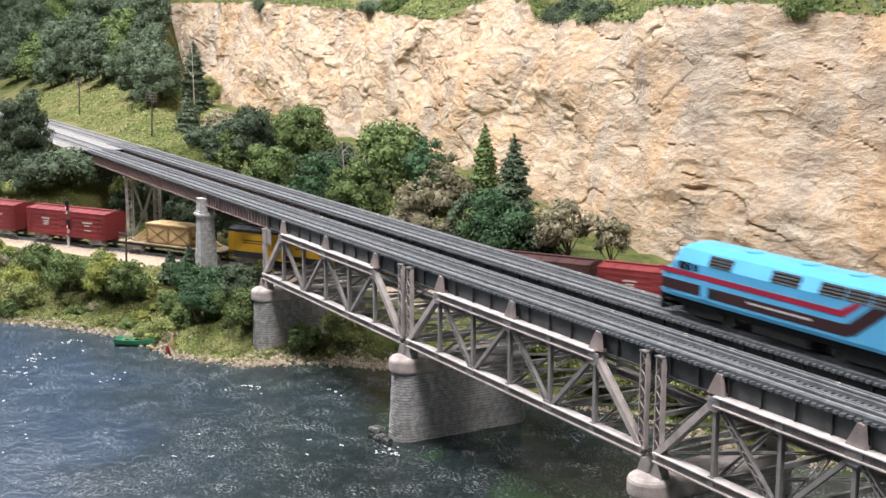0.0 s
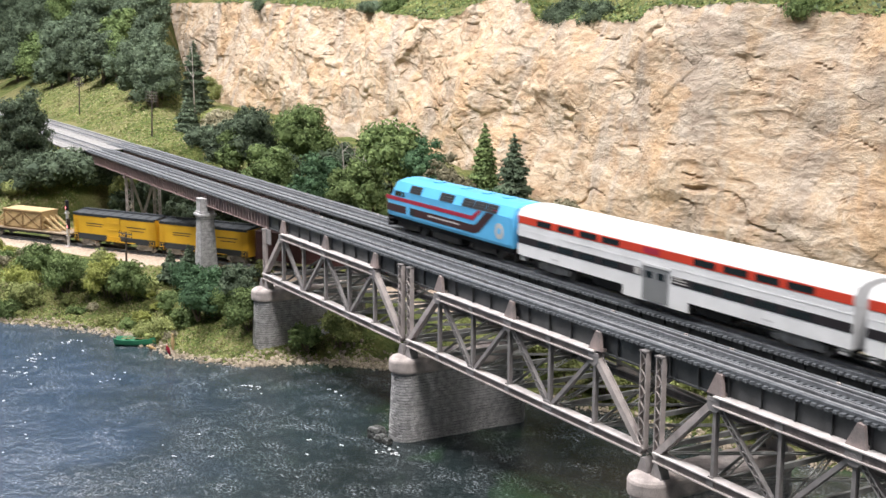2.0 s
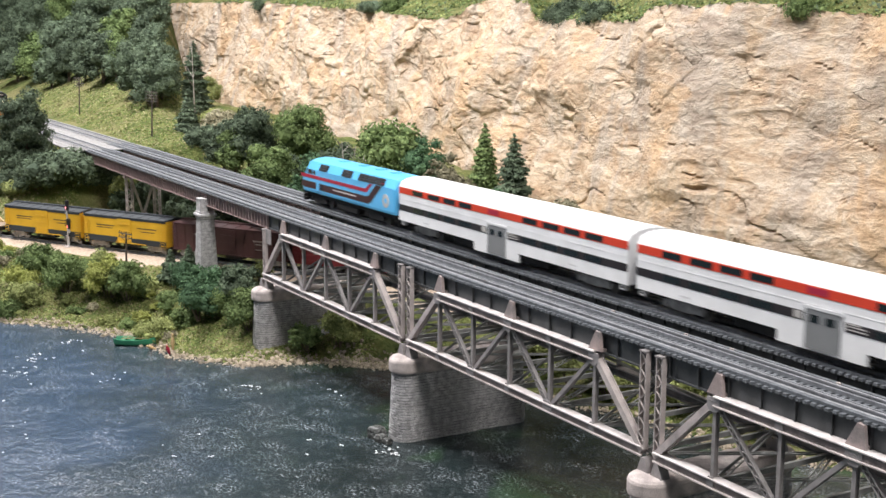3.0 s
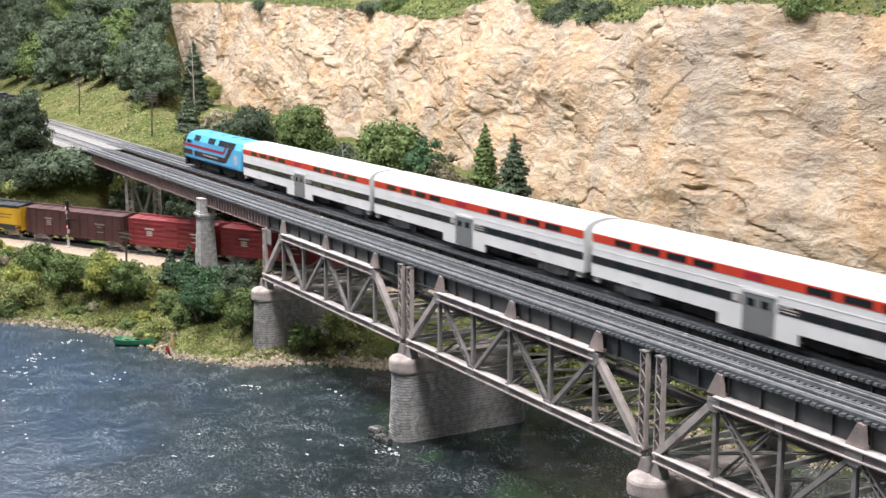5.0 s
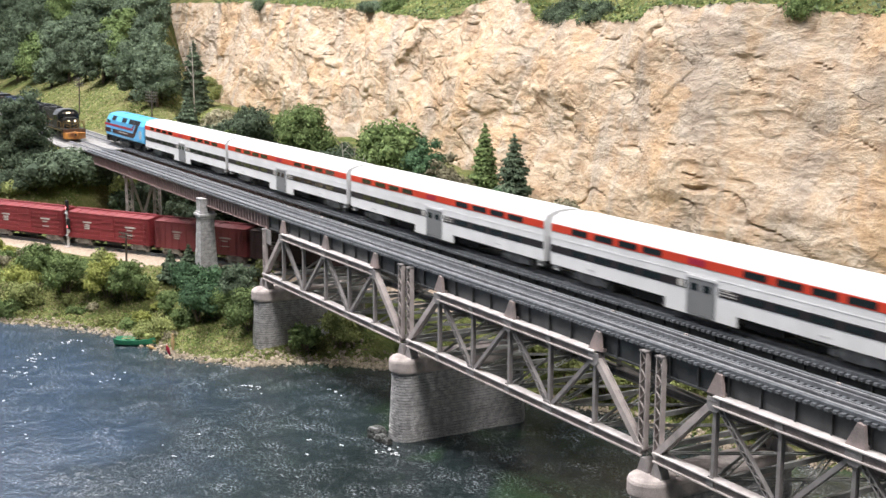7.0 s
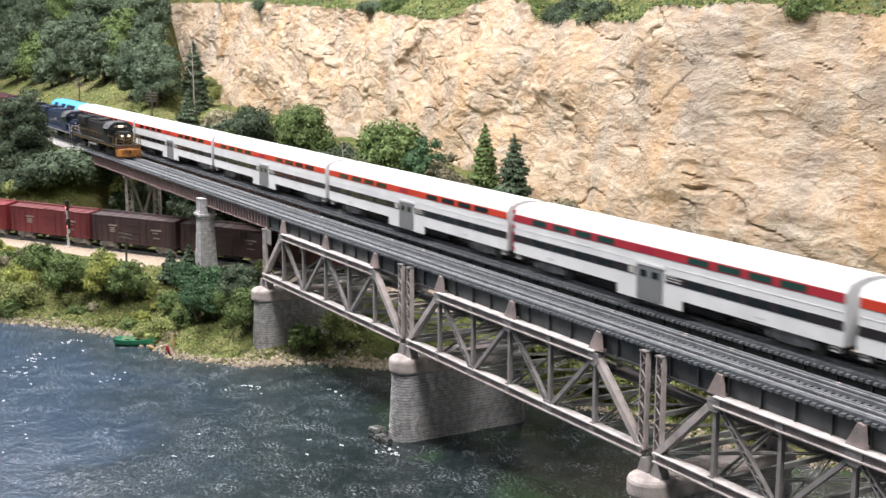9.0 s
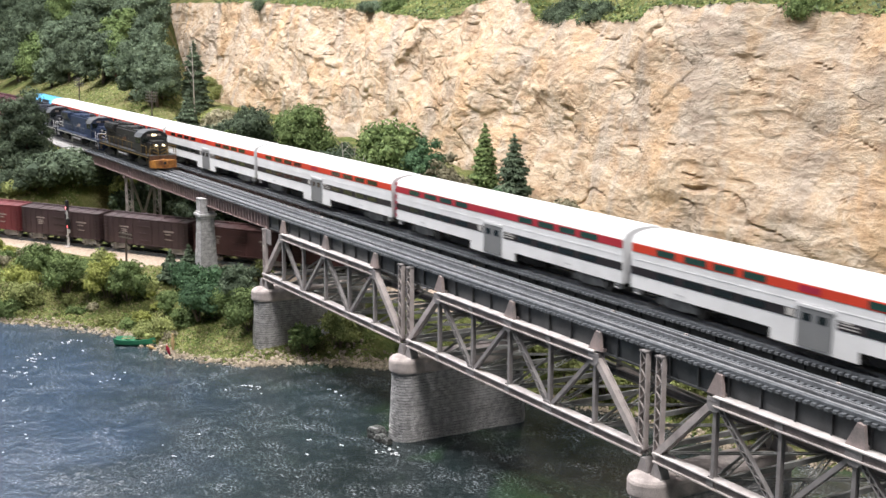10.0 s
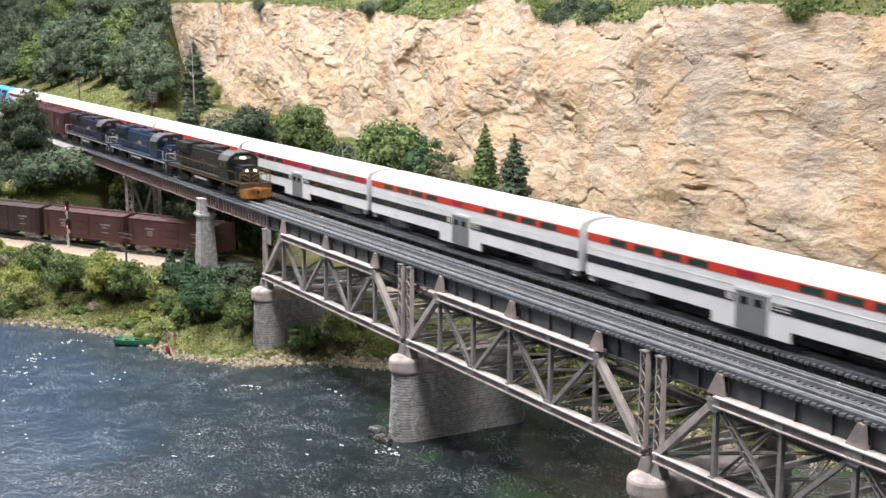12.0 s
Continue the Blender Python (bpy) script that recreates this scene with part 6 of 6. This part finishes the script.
def dead_tree(x, y, h, lean, seed, forks):
    """A bare grey stem with a few broken branches."""
    rng = random.Random(seed)
    t = thing("dead_tree", "bare grey dead tree among the foliage", "tree", at(x, y, land(x, y)), group="dead trees")
    M["dead_wood"] = M.get("dead_wood") or mat("bleached_dead_wood", (0.36, 0.33, 0.30), 0.85, 0, 0.25, 300, 0.3)
    bm = bmesh.new()
    rod(bm, (0, 0, -3), (lean * h, 0, h), 1.3, 7, 0.4)
    part("trunk", bm, M["dead_wood"], t)
    for i in range(forks):
        f = rng.uniform(0.35, 0.9)
        a = rng.uniform(0, 6.3)
        L = h * rng.uniform(0.15, 0.35)
        bm = bmesh.new()
        rod(bm, (lean * h * f, 0, h * f), (lean * h * f + math.cos(a) * L * 0.7, math.sin(a) * L * 0.7, h * f + L * 0.7), 0.55, 5, 0.2)
        part("branch", bm, M["dead_wood"], t)


def rowboat():
    t = thing("rowing_boat", "small green rowing boat at the river edge", "boat", at(-352, -97, WATER, 60))
    secs = []
    for x, w, k in ((-19, 5.5, 1.0), (-14, 8.0, 0.2), (-5, 9.4, 0), (5, 9.0, 0), (13, 6.0, 0.5), (19, 0.8, 1.8)):
        secs.append((x, w, k))
    bm = bmesh.new()
    prev = None
    for x, w, k in secs:
        ring = [bm.verts.new(p) for p in ((x, -w, 6 + k), (x, -w * 0.8, 1.5 + k), (x, -w * 0.3, -1 + k), (x, w * 0.3, -1 + k), (x, w * 0.8, 1.5 + k), (x, w, 6 + k), (x, w * 0.85, 6 + k), (x, w * 0.6, 2 + k), (x, -w * 0.6, 2 + k), (x, -w * 0.85, 6 + k))]
        if prev:
            for i in range(10):
                bm.faces.new((prev[i], prev[(i + 1) % 10], ring[(i + 1) % 10], ring[i]))
        else:
            bm.faces.new(ring)
        prev = ring
    bm.faces.new(prev[::-1])
    bmesh.ops.recalc_face_normals(bm, faces=bm.faces[:])
    part("hull", bm, M["boat_green"], t)
    for x in (-12, -3, 7):
        part("thwart", B((x, x + 3, -7, 7, 4.6, 5.4)), M["boat_green"], t)
    for s in (-1, 1):
        bm = bmesh.new()
        rod(bm, (-12, s * 3, 6.4), (12, s * 2, 6.6), 0.35, 6)
        part("oar", bm, M["wood"], t)


def figurine(x, y, h, lean, colour, label):
    bm = bmesh.new()
    q = Euler((lean, 0, 0)).to_matrix()
    prof = ((0, 1.5), (h * 0.3, 1.8), (h * 0.6, 2.4), (h * 0.78, 1.9), (h * 0.83, 0.9), (h * 0.86, 1.4), (h * 0.95, 1.5), (h, 0.6))
    loops = []
    for z, r in prof:
        loops.append([bm.verts.new(q @ Vector((r * math.cos(k * math.pi / 4), r * 0.75 * math.sin(k * math.pi / 4), z))) for k in range(8)])
    for a, b in zip(loops, loops[1:]):
        for i in range(8):
            bm.faces.new((a[i], a[(i + 1) % 8], b[(i + 1) % 8], b[i]))
    bm.faces.new(loops[0][::-1])
    bm.faces.new(loops[-1])
    ob = part("figurine", bm, colour, None, "", True)
    ob.matrix_world = at(x, y, land(x, y) - 0.5)
    tagged(ob, label, "figurine", "figurines")


def pebble_mesh(bits, material, name, label, category):
    """Many small stones in one mesh: bits of (place, radius)."""
    base = bmesh.new()
    bmesh.ops.create_icosphere(base, subdivisions=1, radius=1)
    base.verts.index_update()
    bv = np.array([q.co[:] for q in base.verts])
    bf = [tuple(q.index for q in f.verts) for f in base.faces]
    base.free()
    verts, faces = [], []
    for p, r in bits:
        k = np.array(Euler((random.random() * 6, random.random() * 6, random.random() * 6)).to_matrix())
        s = bv * np.random.uniform(0.75, 1.2, (len(bv), 1)) * np.array([r * random.uniform(0.7, 1.3), r * random.uniform(0.6, 1.1), r * random.uniform(0.5, 0.9)])
        o = len(verts)
        verts += ((s @ k.T + np.array(p)) * MM).tolist()
        faces += [tuple(o + i for i in f) for f in bf]
    me = bpy.data.meshes.new(name)
    me.from_pydata(verts, [], faces)
    me.materials.append(material)
    return tagged(new(name, me), label, category, kind="stuff")


def shore_rubble():
    bits = []
    for (xa, ya), (xb, yb) in zip(SHORE[3:17], SHORE[4:18]):
        L = math.hypot(xb - xa, yb - ya)
        for i in range(int(L * 2.6)):
            f = random.random()
            x, y = xa + (xb - xa) * f, ya + (yb - ya) * f
            nx, ny = -(yb - ya) / L, (xb - xa) / L
            d = random.gauss(4, 5)
            x, y = x + nx * d, y + ny * d
            bits.append(((x, y, max(land(x, y), WATER - 0.5) + 0.3), random.uniform(0.6, 2.0) if random.random() < 0.9 else random.uniform(2, 3.2)))
    for i in range(900):      # a wider apron of rubble under the bridge
        f = random.random() * 4
        (xa, ya), (xb, yb) = SHORE[9 + int(f)], SHORE[10 + int(f)]
        f -= int(f)
        L = math.hypot(xb - xa, yb - ya)
        d = abs(random.gauss(6, 14))
        x, y = xa + (xb - xa) * f - (yb - ya) / L * d, ya + (yb - ya) * f + (xb - xa) / L * d
        bits.append(((x, y, max(land(x, y), WATER - 0.5) + 0.3), random.uniform(0.7, 2.6)))
    pebble_mesh(bits, M["rubble"], "shore_stones", "tan loose stones along the river edge", "stones")


def pier_rocks():
    for x, y, w, d, h, turn in ((-5, -21, 6.5, 5.5, 11, 20), (3, -22, 4.5, 4, 7, 55), (9, -20, 3.5, 3, 5, 10), (-10, -16, 3, 4, 5, 70)):
        bm = bmesh.new()
        bmesh.ops.create_icosphere(bm, subdivisions=3, radius=1)
        for v in bm.verts:
            c = v.co
            k = 1 / max(abs(c.x), abs(c.y), abs(c.z)) ** 0.6
            k *= 1 + 0.16 * noise.noise(c * 2.3 + Vector((x, y, 0))) + 0.08 * noise.noise(c * 7)
            v.co = Vector((c.x * w * k, c.y * d * k, c.z * h * 0.5 * k + h * 0.3))
        ob = part("boulder", bm, M["wet_rock"], None)
        ob.matrix_world = at(x, y, WATER, turn)
        tagged(ob, "wet black rock streaked with foam at the pier foot", "rock", "pier rocks")


def foam_flecks():
    """White foam on the river: short broken streaks in clusters."""
    rng = random.Random(9)
    spots = [(-345, -190, 22, 22), (-300, -215, 20, 22), (-205, -262, 12, 16), (-250, -150, 24, 14), (-170, -60, 22, 14), (-130, -10, 22, 8), (-60, -150, 50, 8), (40, -190, 50, 8), (25, -31, 12, 22), (122, -62, 7, 12), (-20, -60, 30, 6), (-150, -250, 40, 14), (-385, -150, 20, 14)]
    C, N = [], []
    for x0, y0, r, n in spots:
        for i in range(int(n * 0.6)):
            x, y = x0 + rng.gauss(0, r * 0.6), y0 + rng.gauss(0, r * 0.35)
            for k in range(rng.randint(1, 4)):
                C.append((x + k * rng.uniform(0.4, 1.3), y + k * rng.uniform(-0.2, 1.0), WATER + 0.9))
                N.append((0, 0, 4.0))
    np.random.seed(9)
    tagged(new("foam", leaf_mesh("foam", C, N, 0.95, M["foam"])), "white foam flecks on the river", "foam", kind="stuff")


foam_flecks()
lower_track()
upper_bed()
stone_pier()
steel_bent()
block_signal()
utility_pole(-529, -54, land(-529, -54), 44, 2, 25, 21)
utility_pole(-1006, 122, land(-1006, 122), 66, 4, 40, 20)
utility_pole(-1440, 125, land(-1440, 125), 66, 4, 40, 20)
dead_tree(-1395, 318, 128, -0.05, 3, 5)
dead_tree(-588, 232, 62, -0.15, 4, 7)
dead_tree(-600, 245, 55, 0.25, 5, 7)
dead_tree(-572, 240, 50, 0.4, 6, 6)
rowboat()
figurine(-328, -84, 11, 1.1, M["wood"], "small reclining painted figurine on the bank")
figurine(-312, -74, 17, 0.0, M["wood"], "small standing painted figurine on the bank")
figurine(-303, -80, 9, 0.3, M["crimson"], "small red seated figurine on the bank")
shore_rubble()
pier_rocks()


def motions():
    times = [0, 2, 4, 6, 8, 10, 12]
    walk(LOCO, [(t, at(408.5 - 194 - 172.45 * t, FAR_TRACK, RAIL)) for t in times])
    for i, c in enumerate(CARS):
        walk(c, [(t, at(412.5 + 300.5 * i - 172.45 * t, FAR_TRACK, RAIL)) for t in times])
    for d, c in zip(FREIGHT_START, FREIGHT):
        walk(c, [(t, at(-617 + 140.6 * (t - 10) + 0.97 * (t - 10) ** 2 - d, NEAR_TRACK, RAIL) @ pose(0, 0, 0, 0, 0, 180)) for t in times])
    turn = math.degrees(math.atan2(TRACK_D.y, TRACK_D.x))
    for s, c in list(zip(LOWER_S, LOWER)) + [(LOWER_S[2], CRATE)]:
        rows = []
        for t in times:
            p = TRACK_A + TRACK_D * (s + 4 - 113 * t)
            rows.append((t, at(p.x, p.y, -30, turn)))
        walk(c, rows)


motions()
